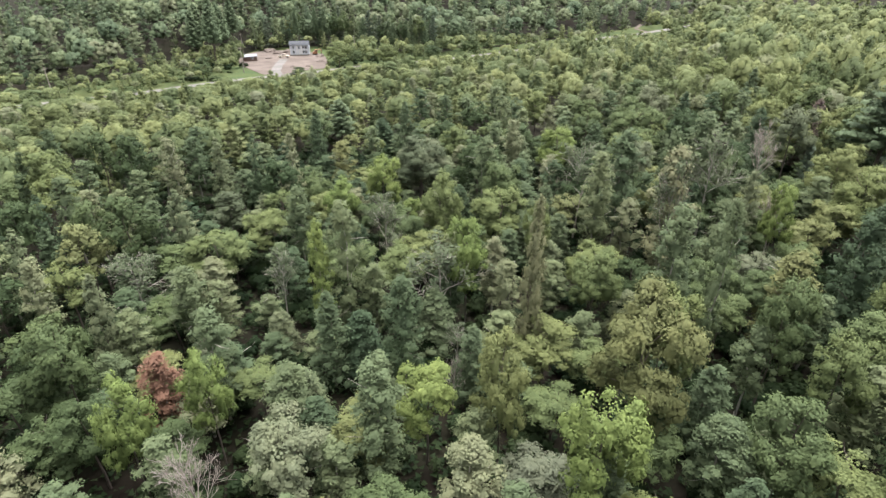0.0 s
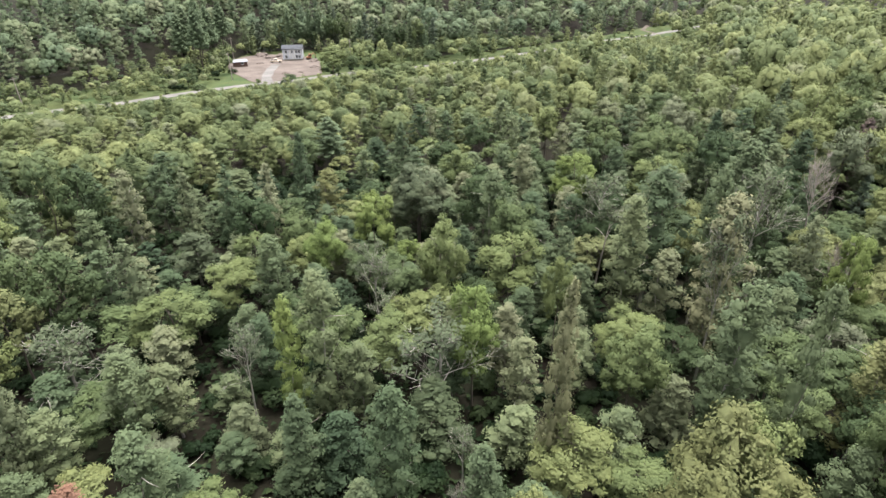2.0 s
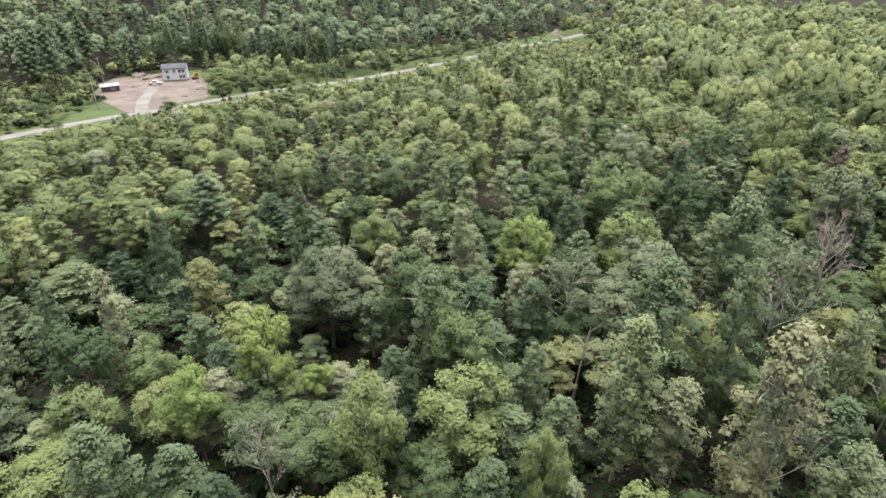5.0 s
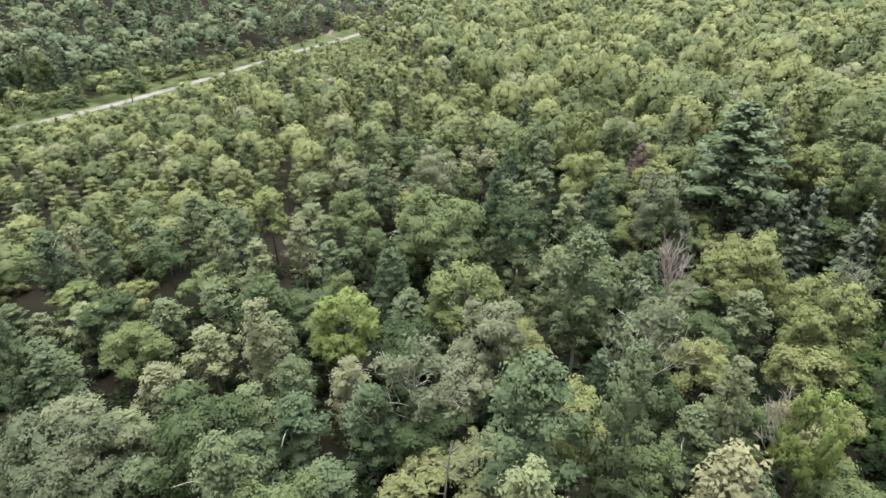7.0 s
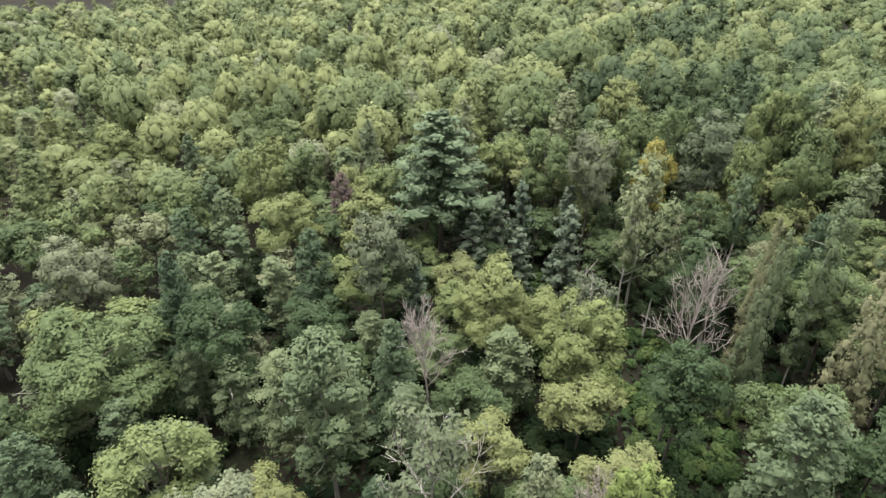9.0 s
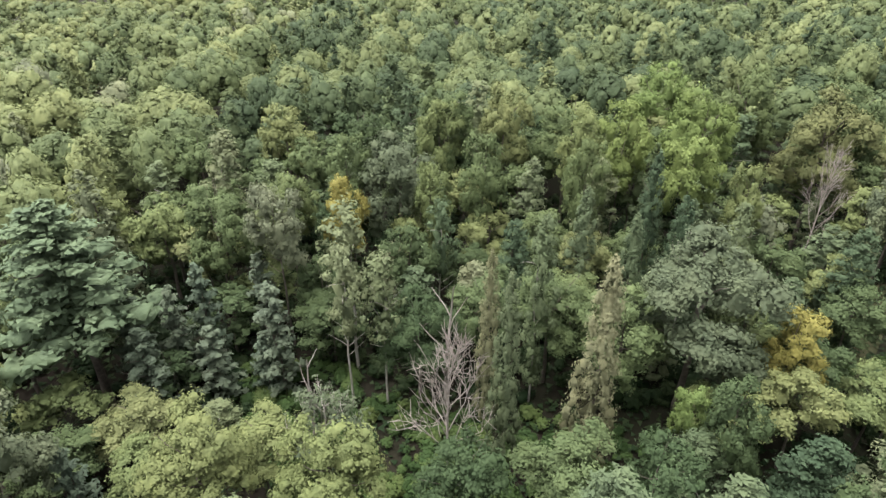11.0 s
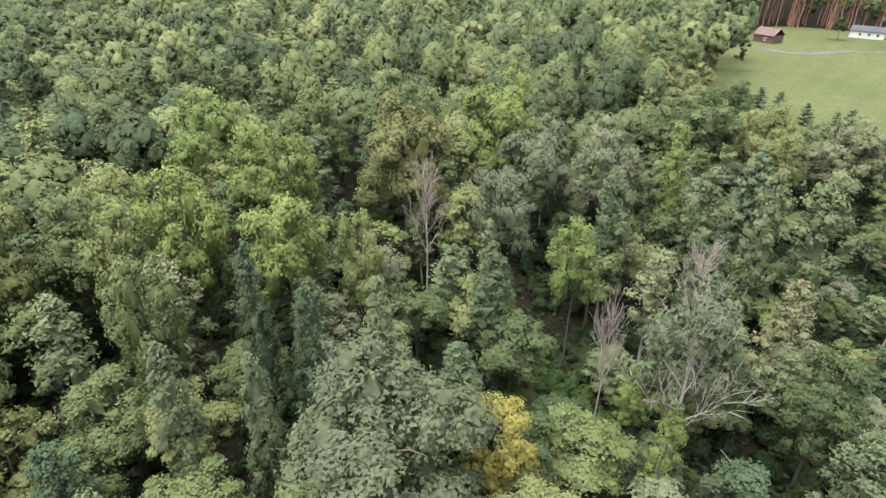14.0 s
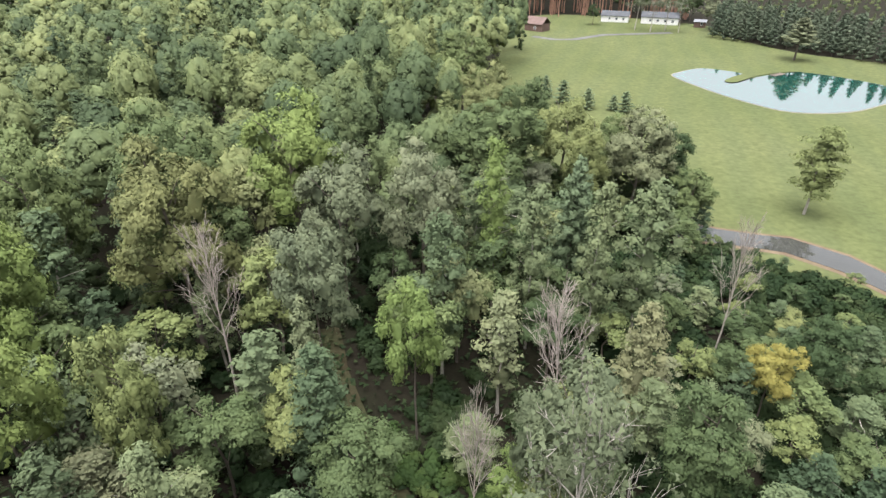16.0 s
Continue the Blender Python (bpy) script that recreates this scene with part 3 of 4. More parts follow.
MAPLES, GRAND, CEDARS_, ASPENS_ = leafy_kinds(10, True)
FAR_MAPLES, FAR_GRAND, FAR_CEDARS, FAR_ASPENS = leafy_kinds(110, False)
PINES = [make_tree("white_pine_tree", 40 + i, bough_crown, 23, 10, 36, 0.36, LEAF["pine"], n=62, base=b, core=0.6, flat=0.2, dense=0.85, label="tall white pine with flat tiered boughs", thick=0.28) for i, b in enumerate((0.35, 0.42))]
SPRUCES = [make_tree("spruce_tree", 45 + i, bough_crown, 16, 6.0, 12, 0.5, LEAF["spruce"], n=36, base=0.06, core=0.7, droop=0.5, label="dark pointed spruce clothed to the ground") for i in range(2)]
BIRCHES = [make_tree("birch_tree", 50 + i, column_crown, 19, 6.0, 34, 0.33, LEAF["aspen"], PALE_BARK, n=34, base=0.5, core=0.3, dense=0.6, limbs=12, label="slender pale-barked birch with a thin high crown", thick=0.14) for i in range(2)]
RED_PINES = [make_tree("red_pine_tree", 55, bough_crown, 24, 6.0, 8, 0.8, LEAF["pine"], RED_BARK, n=14, base=0.68, core=0.7, label="tall red pine with a bare reddish trunk", thick=0.26)]
BARES = [make_bare("dead_tree", 60 + i, 15, 0.15, 0.5, "leafless dead tree with pale weathered branches", n0=19, low=lo) for i, lo in enumerate((0.5, 0.38, 0.58))]
THIN = [make_bare("dying_tree", 65 + i, 18, 0.17, 0.7, "half-dead tree with pale limbs and few leaves", n0=13, low=0.45, wood=PALE_BARK, leaf=LEAF["greyish"]) for i in range(2)]
SNAGS = [make_bare("snag", 68, 11, 0.14, 0.5, "broken pale standing snag", n0=4, low=0.5, levels=1)]

# ---- trees with a place of their own: x, y, height, crown width ----
NEAR = 74
LIME_MAPLE_AT = [(-20.9, 37.5, 15.2, 4.2), (-5.2, 86.4, 7, 3.7), (45, 68.6, 18.3, 4.3), (67.4, 46.5, 13.1, 3.6), (68.5, 17.4, 9.4, 4.4), (128.7, 24.4, 26, 11.8), (113.8, 24.1, 26.1, 11.0), (100.0, 32.5, 24.7, 8.3), (107.5, -12.9, 25.7, 12.9), (108.2, 38.5, 26.6, 8.2), (21.0, 101.2, 15.3, 6.8), (-9.5, 83.9, 15.8, 5.6), (2.9, 59.3, 16.8, 5.7), (-15.9, 80.5, 13.1, 5.8), (11.7, 28.6, 19.4, 6.3), (-1.5, 37.6, 13.2, 6.0), (-26.0, 33.2, 15.5, 4.6), (79.0, 12.5, 20.8, 5.7)]
ASPEN_AT = [(27.7, 48.2, 23, 4), (31.7, 74.8, 21.6, 4.8), (65.9, -4.8, 22.7, 6.1), (-36.2, 107.2, 9.1, 8.6), (72.7, -6.0, 21.1, 6.2), (61.3, -9.3, 21.5, 7.6), (86.7, 32.9, 19.6, 5.1), (43.8, 92.0, 19.1, 8.0), (6.5, 85.7, 17.2, 5.8), (26.5, 78.4, 20.2, 8.4), (13.2, 103.6, 14.6, 6.2), (-3.9, 45.4, 16.2, 5.2), (-11.3, 56.9, 18.9, 5.8), (24.9, 52.7, 20.1, 6.2), (21.5, 72.4, 19.2, 6.8), (-28.9, 53.4, 12.7, 5.8), (-22.2, 43.0, 14.2, 5.8), (6.2, 93.6, 14.6, 9.0), (-5.4, 34.0, 16.0, 6.6), (-14.3, 39.8, 10.5, 5.4), (79.4, 57.4, 22.7, 4.3), (80.4, 1.8, 20.0, 6.9)]
GREY_ASPEN_AT = [(64.7, 17.7, 20, 8.7), (-35.5, 84.9, 8.4, 7.0), (-4.1, 97.3, 13.5, 9.4), (104.6, 70.1, 22.5, 12.5)]
MAPLE_AT = [(18, 56.3, 14, 6.1), (12.6, 66.8, 15.5, 3.9), (-0.3, 122, 10, 6.7)]
MAPLE_AT_2 = [(91.8, 84.2, 23, 7.3), (90.3, 139.2, 20.6, 8.6), (91.6, 69.7, 16.6, 7.1), (121, 52.9, 25, 9.5), (118.8, 62.6, 25.5, 10.1), (64.4, 44.8, 16.5, 5.6), (123.4, 11.4, 26.4, 11), (70.6, -35.3, 20.2, 7.4), (63.8, -38.6, 19.8, 11.5)]
MAPLE_AT_3 = [(27.7, 31.5, 14.6, 7.3), (-30.9, 35, 11.6, 5.7), (33.2, 44.6, 18.6, 5.7), (35.6, 38.4, 15.6, 5.3), (43.6, -6.4, 12.5, 6.4), (65.1, 16.5, 10.5, 6.3), (91.5, 80.2, 13.5, 5.8), (78.4, 168.5, 16.1, 10.9), (23.5, 106.8, 13.5, 4.4), (116.2, 63.7, 25.1, 7.8), (106.2, -82.2, 22.4, 14.4), (84.8, -35.1, 20.3, 15.7), (95.8, 26.6, 21.8, 5.5), (98.6, 46.8, 24.6, 6.1), (68.7, 117.7, 15.9, 10.0), (46.9, 106.6, 16.7, 8.3), (39.0, 114.0, 16.0, 12.4), (62.1, 76.6, 15.8, 8.7), (34.0, 99.7, 15.1, 8.3), (9.4, 82.4, 15.2, 7.0), (33.0, 127.9, 13.0, 8.0), (2.7, 111.0, 11.7, 6.7), (-30.8, 66.3, 11.2, 8.4), (20.2, 40.9, 18.9, 5.6)]
MAPLE_AT_3 += [(10.8, 47.4, 10.2, 7.5), (-0.4, 72.4, 17.2, 6.3), (8.3, 75.0, 13.8, 8.6), (19.6, 62.9, 11.2, 6.9), (5.0, 35.6, 18.6, 5.0), (-35.4, 40.5, 15.4, 6.2), (96.4, 92.4, 20.2, 7.9), (98.7, 84.1, 21.5, 7.7), (110.7, 42.8, 25.0, 8.1), (116.1, -1.2, 26.2, 13.3), (117.5, 43.5, 22.8, 11.0), (97.8, 66.3, 22.5, 5.5), (105.0, 58.8, 23.7, 7.5), (108.0, 77.2, 22.8, 6.9)]
EDGE_AT = [(76, -46, 19, 10.5), (67.5, -45, 17, 9), (60, -43, 17, 9), (55.5, -37, 13, 7), (84, -53, 20, 11), (93, -58, 20, 11), (62, -33, 9, 6), (70, -27, 12, 6.5), (56, -30, 10, 6), (79, -38, 11, 7), (58.5, -46, 8, 6)]
OLIVE_AT = [(108.1, 7.8, 26.2, 13.2), (-19.4, 102.5, 11.0, 6.1), (17.7, 38.5, 19.4, 9.5), (38.4, 52.6, 15.2, 6.4)]
CEDAR_AT = [(3, 44.9, 11, 4.7), (-12, 48.4, 12.9, 5.4), (-19, 53.6, 6.8, 4.5), (-36.8, 49.5, 14.5, 4.4), (-21.9, 111.1, 6.1, 5.8), (-24.7, 107.5, 15.9, 5.1), (15.7, 79.6, 12, 4.4), (-7.6, 112.1, 16, 4.9), (89.5, 118.9, 19.1, 6.6), (79.9, 148.6, 16.6, 6.6), (70.5, 62.4, 22.7, 3.3), (87.8, 44.5, 18.5, 4.3), (84.1, 19.6, 17.3, 6.9)]
CEDAR_AT_2 = [(94.5, 39.9, 23.2, 5.1), (91.1, 37.2, 18.9, 4.6), (91.5, 49.1, 20.2, 5.0), (60.9, 107.2, 16.2, 6.6), (49.1, 115.1, 17.2, 6.2), (43.8, 74.3, 16.2, 5.2), (-14.3, 129.6, 7.7, 7.2), (95.7, 33.6, 16.2, 5.8), (88.1, 15.1, 17.7, 5.0), (93.0, 56.8, 15.7, 5.9)]
PALE_AT = [(-12.4, 31.6, 12.5, 7), (86.7, -9.0, 23.0, 10.4), (95.5, -4.4, 22.9, 10.6), (63.4, 99.6, 19.6, 7.5), (32.7, 92.1, 15.7, 7.4), (47.9, 130.4, 15.6, 9.0), (-4.2, 100.2, 12.0, 9.5), (89.2, 11.3, 23.5, 7.6)]
THIN_AT = [(84.7, 39.0, 18.4, 3.8), (40.7, 80.9, 20.6, 6.2), (65.0, 77.4, 17.7, 4.8), (22.5, 90.0, 15.4, 6.4), (28.6, 64.0, 22.2, 3.9), (-0.3, 57.4, 14.6, 6.6), (-19.7, 58.2, 13.2, 3.2), (-37.9, 59.4, 11.2, 6.6), (-8.2, 72.6, 14.4, 3.9), (63.6, 24.6, 25.5, 5.6)]
RUST_AT = [(-27.5, 41.8, 10.2, 5.1)]
PINE_AT = [(69.6, -13.2, 21.2, 6.5), (82.9, 102.7, 23.6, 15.6), (-23.9, 128.8, 12.0, 8.2)]
WITHERED_AT = [(76.5, 114.6, 16.0, 5.7)]
DEAD_AT = [(46, 70.5, 15, 4), (100.0, 12.5, 22.2, 5.0), (52.1, 87.2, 19.5, 5.3), (64.5, 68.2, 22.1, 6.0), (-18.4, 27.9, 14.1, 4.5), (70.5, 23.1, 21.2, 3.3), (66.9, 10.5, 21.2, 5.4), (52.2, -9.4, 20.3, 3.8)]
BIRCH_AT = [(80.5, 76.5, 20, 5), (80, 72.8, 19, 5), (92, 66, 19, 4.5), (86.6, 76.2, 21.1, 7.6)]
YELLOW_AT = [(48.3, -1.7, 11.3, 5.2), (73.2, 34.1, 16.7, 6.1), (97.6, 77.1, 20.7, 5.9)]
SPRUCE_AT = [(91.7, 86.9, 13.2, 5.5), (82.3, 90.5, 10.2, 5.5), (80.0, 96.1, 12.2, 6), (85.2, 94.8, 13.2, 5.5), (83.8, 85.9, 7.2, 4.5), (84.0, 98.6, 14.2, 6), (87.6, 92.4, 14.2, 5.5), (83.2, 84.1, 14.2, 6), (65.6, 96.5, 12.2, 4.5)]
OAK_AT = [(77.0, 41.7, 21.0, 14.7)]
SNAG_AT = [(73.5, 80, 14, 2.0), (79, 66.5, 19, 2.2), (21.4, 82.5, 13, 3.0)]
TAN_AT = [(60.3, 3.0, 15.7, 5.7), (9.3, 49.2, 23.2, 3.6), (28.9, 66.0, 22.0, 7.1), (76.7, 62.8, 21.2, 2.7), (70.4, 54.4, 23.6, 4.9)]
LIME_ASPEN_AT = [(63.7, 25.2, 14.2, 3.5), (-14.0, 54.9, 17.6, 3.3), (78.9, -12.1, 23.0, 6.2)]


def landmarks():
    """Plant the trees that have a place of their own. Returns the ground that they take up: x, y, radius."""
    kept = []
    sets = [
        (LIME_MAPLE_AT, MAPLES, LEAF["lime"], "bright yellow-green maple with a full round crown"),
        (ASPEN_AT, ASPENS_, None, ""),
        (GREY_ASPEN_AT, ASPENS_, LEAF["greyish"], "tall pale grey-green aspen with a loose crown"),
        (MAPLE_AT + MAPLE_AT_2 + MAPLE_AT_3 + EDGE_AT, MAPLES, None, ""),
        (OLIVE_AT, MAPLES[:1] + ASPENS_[:1], LEAF["olive"], "olive-yellow broadleaf tree turning towards autumn"),
        (CEDAR_AT + CEDAR_AT_2, CEDARS_, None, ""),
        (PALE_AT, MAPLES[3:], LEAF["grey"], "pale silvery grey-green tree with a thinning crown"),
        (THIN_AT, THIN, None, ""),
        (TAN_AT, CEDARS_[2:] + ASPENS_[:1], LEAF["tan"], "tall narrow tree with a sparse pale tan crown"),
        (LIME_ASPEN_AT, ASPENS_, LEAF["lime"], "slender bright yellow-green young tree"),
        (RUST_AT, ASPENS_[:1], LEAF["rust"], "small rust-red withered tree"),
        (PINE_AT, PINES, None, ""),
        (SPRUCE_AT, SPRUCES, None, ""),
        (WITHERED_AT, CEDARS_[:1], LEAF["plum"], "withered purplish-brown conifer among green trees"),
        (DEAD_AT, BARES, None, ""),
        (BIRCH_AT, BIRCHES, None, ""),
        (YELLOW_AT, MAPLES[1:3], LEAF["yellow"], "golden-yellow tree in early autumn leaf"),
        (OAK_AT, MAPLES[:1], LEAF["greyish"], "very broad grey-green oak beside the clearing"),
        (SNAG_AT, SNAGS, None, ""),
    ]
    for places, sources, leaf, label in sets:
        for i, (x, y, top, width) in enumerate(places):
            pick = GRAND[i % 2] if width > 8.6 and sources[0] in MAPLES + ASPENS_ else sources[i % len(sources)]
            plant(pick, x, y, top, None if sources[0] in SNAGS else width, leaf=leaf, label=label)
            kept.append((x, y, max(1.8, 0.36 * width), top))
    return kept


KEEP = landmarks()


# ---- the woods ----
FLIGHT = [(0, 0), (0, 40), (8, 58), (20, 69), (40, 71), (55, 61), (64, 47)]


GLADE = [(60, 65), (65, 78), (75, 88), (92, 89), (86, 77), (80, 69), (77, 57), (72, 46), (67, 48), (65, 57)]
SOUTH_GLADE = [(63, 17), (67, 23), (76, 21), (84, 21), (89, 14), (87, 9), (80, 13), (72, 15)]


def wooded(x, y):
    """Whether trees stand here, and how big: 0 for none."""
    if y < 5 and (inside(LAWN, x, y) or off_line(CREEK, x, y) < 5):
        return 0
    if y > 150:
        d = off_line(ROAD, x, y)
        if d < (8 if -140 < x < 122 and y < along(ROAD, x) or x > 72 else 3.6) or inside(DIRT_LOT, x, y) or off_line(SIDE_TRACK, x, y) < 5:
            return 0
        if -88 < x < -52 and y > along(ROAD, x) and (d < 12 or along(WOODS_EDGE, x) - y > 8):
            return 0
    if -290 < y < -180 and (x < 46 or 42 < x < 135) or (-262 < y < -180 and x < 30):
        return 0
    if off_line(TRACK, x, y) < 1.8 or inside(GLADE, x, y) or inside(SOUTH_GLADE, x, y):
        return 0
    return 1


def zone(x, y):
    """Spacing, height, width to height, and shares of maple, cedar, aspen for a place in the woods."""
    n = noise.noise(Vector((x * 0.02, y * 0.02, 7.7)))
    beyond = y - along(WOODS_EDGE, x)
    if beyond > 0 and y > 150:
        return 6.6, 17 + 2 * n, (0.4, 0.38, 0.22)
    if y > 170:
        d = off_line(ROAD, x, y)
        if -140 < x < 95 and y < along(ROAD, x) and d < 34:
            return 3.4 + 0.04 * d, 1.4 + 0.2 * (d - 7) + 1.2 * max(0.0, n), (0.55, 0.15, 0.3)
        if -8 < x < 76 and d < 14:
            return 4.4, 9.0 + 2 * n, (0.5, 0.15, 0.35)
        if 76 <= x < 130 and d < 60:
            return 3.9, 3.5 + 0.055 * d, (0.65, 0.1, 0.25)
        if x <= 25 and d < 26:
            return 3.7, 4.0 + 0.1 * d + 2.0 * n + max(0.0, 9 * noise.noise(Vector((x * 0.05, 1.3, 4.2)))) + (2.0 if x > -30 else 0), (0.55, 0.1, 0.35)
    scrub = ss(115, 165, y - 0.5 * x) * ss(60, 0, x)
    if x < 66 and y < 12:
        return 4.6, max(3.5, 11 + 0.26 * min(0, y)), (0.6, 0.1, 0.3)
    if y < 5 and x < 105:
        return 5.6, 17.5 + 2 * n, (0.7, 0.1, 0.2)
    east = ss(25, 75, x - 0.35 * y + 25)
    if east > 0.5:
        return 7.0 if x < 122 else 8.2, 22 + 2.5 * n, (0.74, 0.09, 0.17)
    return (5.5 if y < 100 else 6.3) - 1.4 * scrub, (16.5 + 2.5 * n) * (1 - 0.36 * scrub) - 2 * ss(110, 170, y), (0.36 + 0.06 * scrub, 0.22 - 0.06 * scrub, 0.42)


class Woods:
    """Far trees joined into one sheet of woods, each tree with a tint of its own."""

    def __init__(self):
        self.v, self.f, self.t, self.c, self.n = [], [], [], [], 0

    def add(self, pattern, x, y, h, w, turn, tint):
        v, f, t = pattern
        c, s = math.cos(turn), math.sin(turn)
        p = np.empty_like(v)
        p[:, 0] = x + w * (c * v[:, 0] - s * v[:, 1])
        p[:, 1] = y + w * (s * v[:, 0] + c * v[:, 1])
        p[:, 2] = height(x, y) + h * v[:, 2]
        g = f.copy()
        g[:, 0], g[:, 1] = c * f[:, 0] - s * f[:, 1], s * f[:, 0] + c * f[:, 1]
        self.v.append(p), self.f.append(g), self.t.append(t + self.n), self.c.append(np.full(len(v), tint))
        self.n += len(v)

    def build(self, name, mat, label, category="woods"):
        if self.n:
            tagged(new(name, mesh_np(name, np.concatenate(self.v), [], np.concatenate(self.t), mat, np.concatenate(self.c), np.concatenate(self.f))), label, category, kind="stuff")


def unit_patterns(count, n, per, size, seed, lobes):
    """Crowns one high and one wide for the joined woods, by shape."""
    out = []
    for k, (shape, kw) in enumerate(((lobed_crown, dict(base=0.3)), (cone_crown, dict(base=0.05)), (column_crown, dict(base=0.15)))):
        out.append([])
        for i in range(count):
            rng = np.random.default_rng(seed + 10 * k + i)
            ratio = (2.2, 2.7, 3.2)[k]
            v, q, t = foliage(rng, sized(shape(rng, n if k else lobes, **kw), ratio, 1.0), per if k else int(per * n / lobes), size, dense=0.85, whole=0.7, rough=0.52, loose=0.38)
            v[:, 2] /= ratio
            out[-1].append((v, q, t))
    return out


MID = unit_patterns(6, 36, 50, 0.048, 700, 32)
FAR = unit_patterns(6, 20, 18, 0.06, 800, 17)
mid_woods, far_woods, hill_woods, bushes = Woods(), Woods(), Woods(), Woods()
BUSH = []
for i in range(5):
    rng = np.random.default_rng(900 + i)
    BUSH.append(foliage(rng, [((rng.normal(0, 0.25), rng.normal(0, 0.25), rng.uniform(0.2, 0.7)), 0.32, 1) for _ in range(3)], 56, 0.13, rough=0.3))
taken, by_cell = {}, {}
for x, y, r, t in KEEP:
    for i in (-1, 0, 1):
        for j in (-1, 0, 1):
            by_cell.setdefault((int(x // 12) + i, int(y // 12) + j), []).append((x, y, r, t))
    for i in range(int((x - r) // 2), int((x + r) // 2) + 1):
        for j in range(int((y - r) // 2), int((y + r) // 2) + 1):
            if (i * 2 + 1 - x) ** 2 + (j * 2 + 1 - y) ** 2 < r * r:
                taken[(i, j)] = True
rnd = random.Random(5)
spots = {}
for gy in range(-420, 520, 4):
    for gx in range(-190, 400, 4):
        for _ in range(3):
            x, y = gx + rnd.uniform(0, 4), gy + rnd.uniform(0, 4)
            dx, dy = x - 30, y - 40
            az = math.degrees(math.atan2(dx, dy)) if x > 0 else math.degrees(math.atan2(x - 5, y + 25))
            near = off_line(FLIGHT, x, y)
            if not (-48 < az < 180 or az < -158) and near > 25:
                continue
            if math.hypot(dx, dy) > (480 if y > 0 else 470):
                continue
            if taken.get((int(x // 2), int(y // 2))) or not wooded(x, y):
                continue
            gap, h, mix = zone(x, y)
            if math.hypot(dx, dy) > 250:
                gap *= 1.35 if math.hypot(dx, dy) < 320 else 1.7
            cell = (int(x // 8), int(y // 8))
            if any((x - a) ** 2 + (y - b) ** 2 < (gap * rnd.uniform(0.75, 1.0)) ** 2 for i in (-1, 0, 1) for j in (-1, 0, 1) for a, b in spots.get((cell[0] + i, cell[1] + j), ())):
                continue
            if near < 50 and rnd.random() < 0.3:
                continue
            spots.setdefault(cell, []).append((x, y))
            h *= rnd.uniform(0.58, 0.93) if near < 62 else rnd.uniform(0.66, 1.02) if near < 110 else rnd.uniform(0.74, 1.14)
            for a, b, r, t in by_cell.get((int(x // 12), int(y // 12)), ()):
                if (x - a) ** 2 + (y - b) ** 2 < (r + 6.0) ** 2:
                    h = min(h, t * 0.74)
            u = rnd.random()
            kind = 0 if u < mix[0] else (1 if u < mix[0] + mix[1] else 2)
            w = gap * (1.2, 1.0, 1.0)[kind] * rnd.uniform(0.85, 1.2)
            w = min(w, h * (0.62 if h > 11 else 0.85))
            if near < NEAR:
                if near < 42:
                    src = (GRAND if w > 8.6 else MAPLES, CEDARS_, ASPENS_)[kind]
                else:
                    src = (FAR_GRAND if w > 8.6 else FAR_MAPLES, FAR_CEDARS, FAR_ASPENS)[kind]
                if rnd.random() < 0.02:
                    plant(rnd.choice(THIN + BARES), x, y, h, min(w * 0.6, h * 0.28))
                else:
                    plant(rnd.choice(src), x, y, h, w)
            elif near < 150:
                # Past y 105 tints start paler: distance haze put into the leaf colour.
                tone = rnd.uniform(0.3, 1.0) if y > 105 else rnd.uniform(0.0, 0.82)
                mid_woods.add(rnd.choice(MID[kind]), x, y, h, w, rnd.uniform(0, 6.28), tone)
            else:
                # Same northward paling for haze, a little stronger on the farthest trees.
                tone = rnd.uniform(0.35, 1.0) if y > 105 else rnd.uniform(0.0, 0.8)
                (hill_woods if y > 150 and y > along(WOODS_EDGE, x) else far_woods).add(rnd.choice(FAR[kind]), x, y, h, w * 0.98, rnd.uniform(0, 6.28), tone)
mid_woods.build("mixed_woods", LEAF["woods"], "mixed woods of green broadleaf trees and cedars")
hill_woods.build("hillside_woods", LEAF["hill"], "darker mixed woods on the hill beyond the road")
far_woods.build("distant_woods", LEAF["woods"], "distant green mixed woods, paled as by haze")
# Undergrowth in leaves coloured dark, so the gaps between crowns read as shaded.
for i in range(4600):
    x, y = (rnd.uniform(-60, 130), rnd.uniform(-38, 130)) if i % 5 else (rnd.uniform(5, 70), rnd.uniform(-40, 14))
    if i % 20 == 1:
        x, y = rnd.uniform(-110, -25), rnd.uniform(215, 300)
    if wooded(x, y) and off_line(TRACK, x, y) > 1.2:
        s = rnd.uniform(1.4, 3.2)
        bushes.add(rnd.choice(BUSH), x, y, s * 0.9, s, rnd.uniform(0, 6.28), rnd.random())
# Ground cover shares the leaf colour that has canopy shade in it.
cover_v, cover_f = [], []
cover_rng = np.random.default_rng(31)
for i in range(52000):
    x, y = rnd.uniform(-62, 128), rnd.uniform(-38, 128)
    if off_line(FLIGHT, x, y) > 85 or (y < 0 and not wooded(x, y)):
        continue
    s, a, z = rnd.uniform(0.2, 0.5), rnd.uniform(0, 6.28), height(x, y) + rnd.uniform(0.05, 0.7)
    for k in range(3):
        cover_v.append((x + s * math.cos(a + k * 2.1), y + s * math.sin(a + k * 2.1), z + rnd.uniform(-0.2, 0.25)))
cover_v = np.array(cover_v)
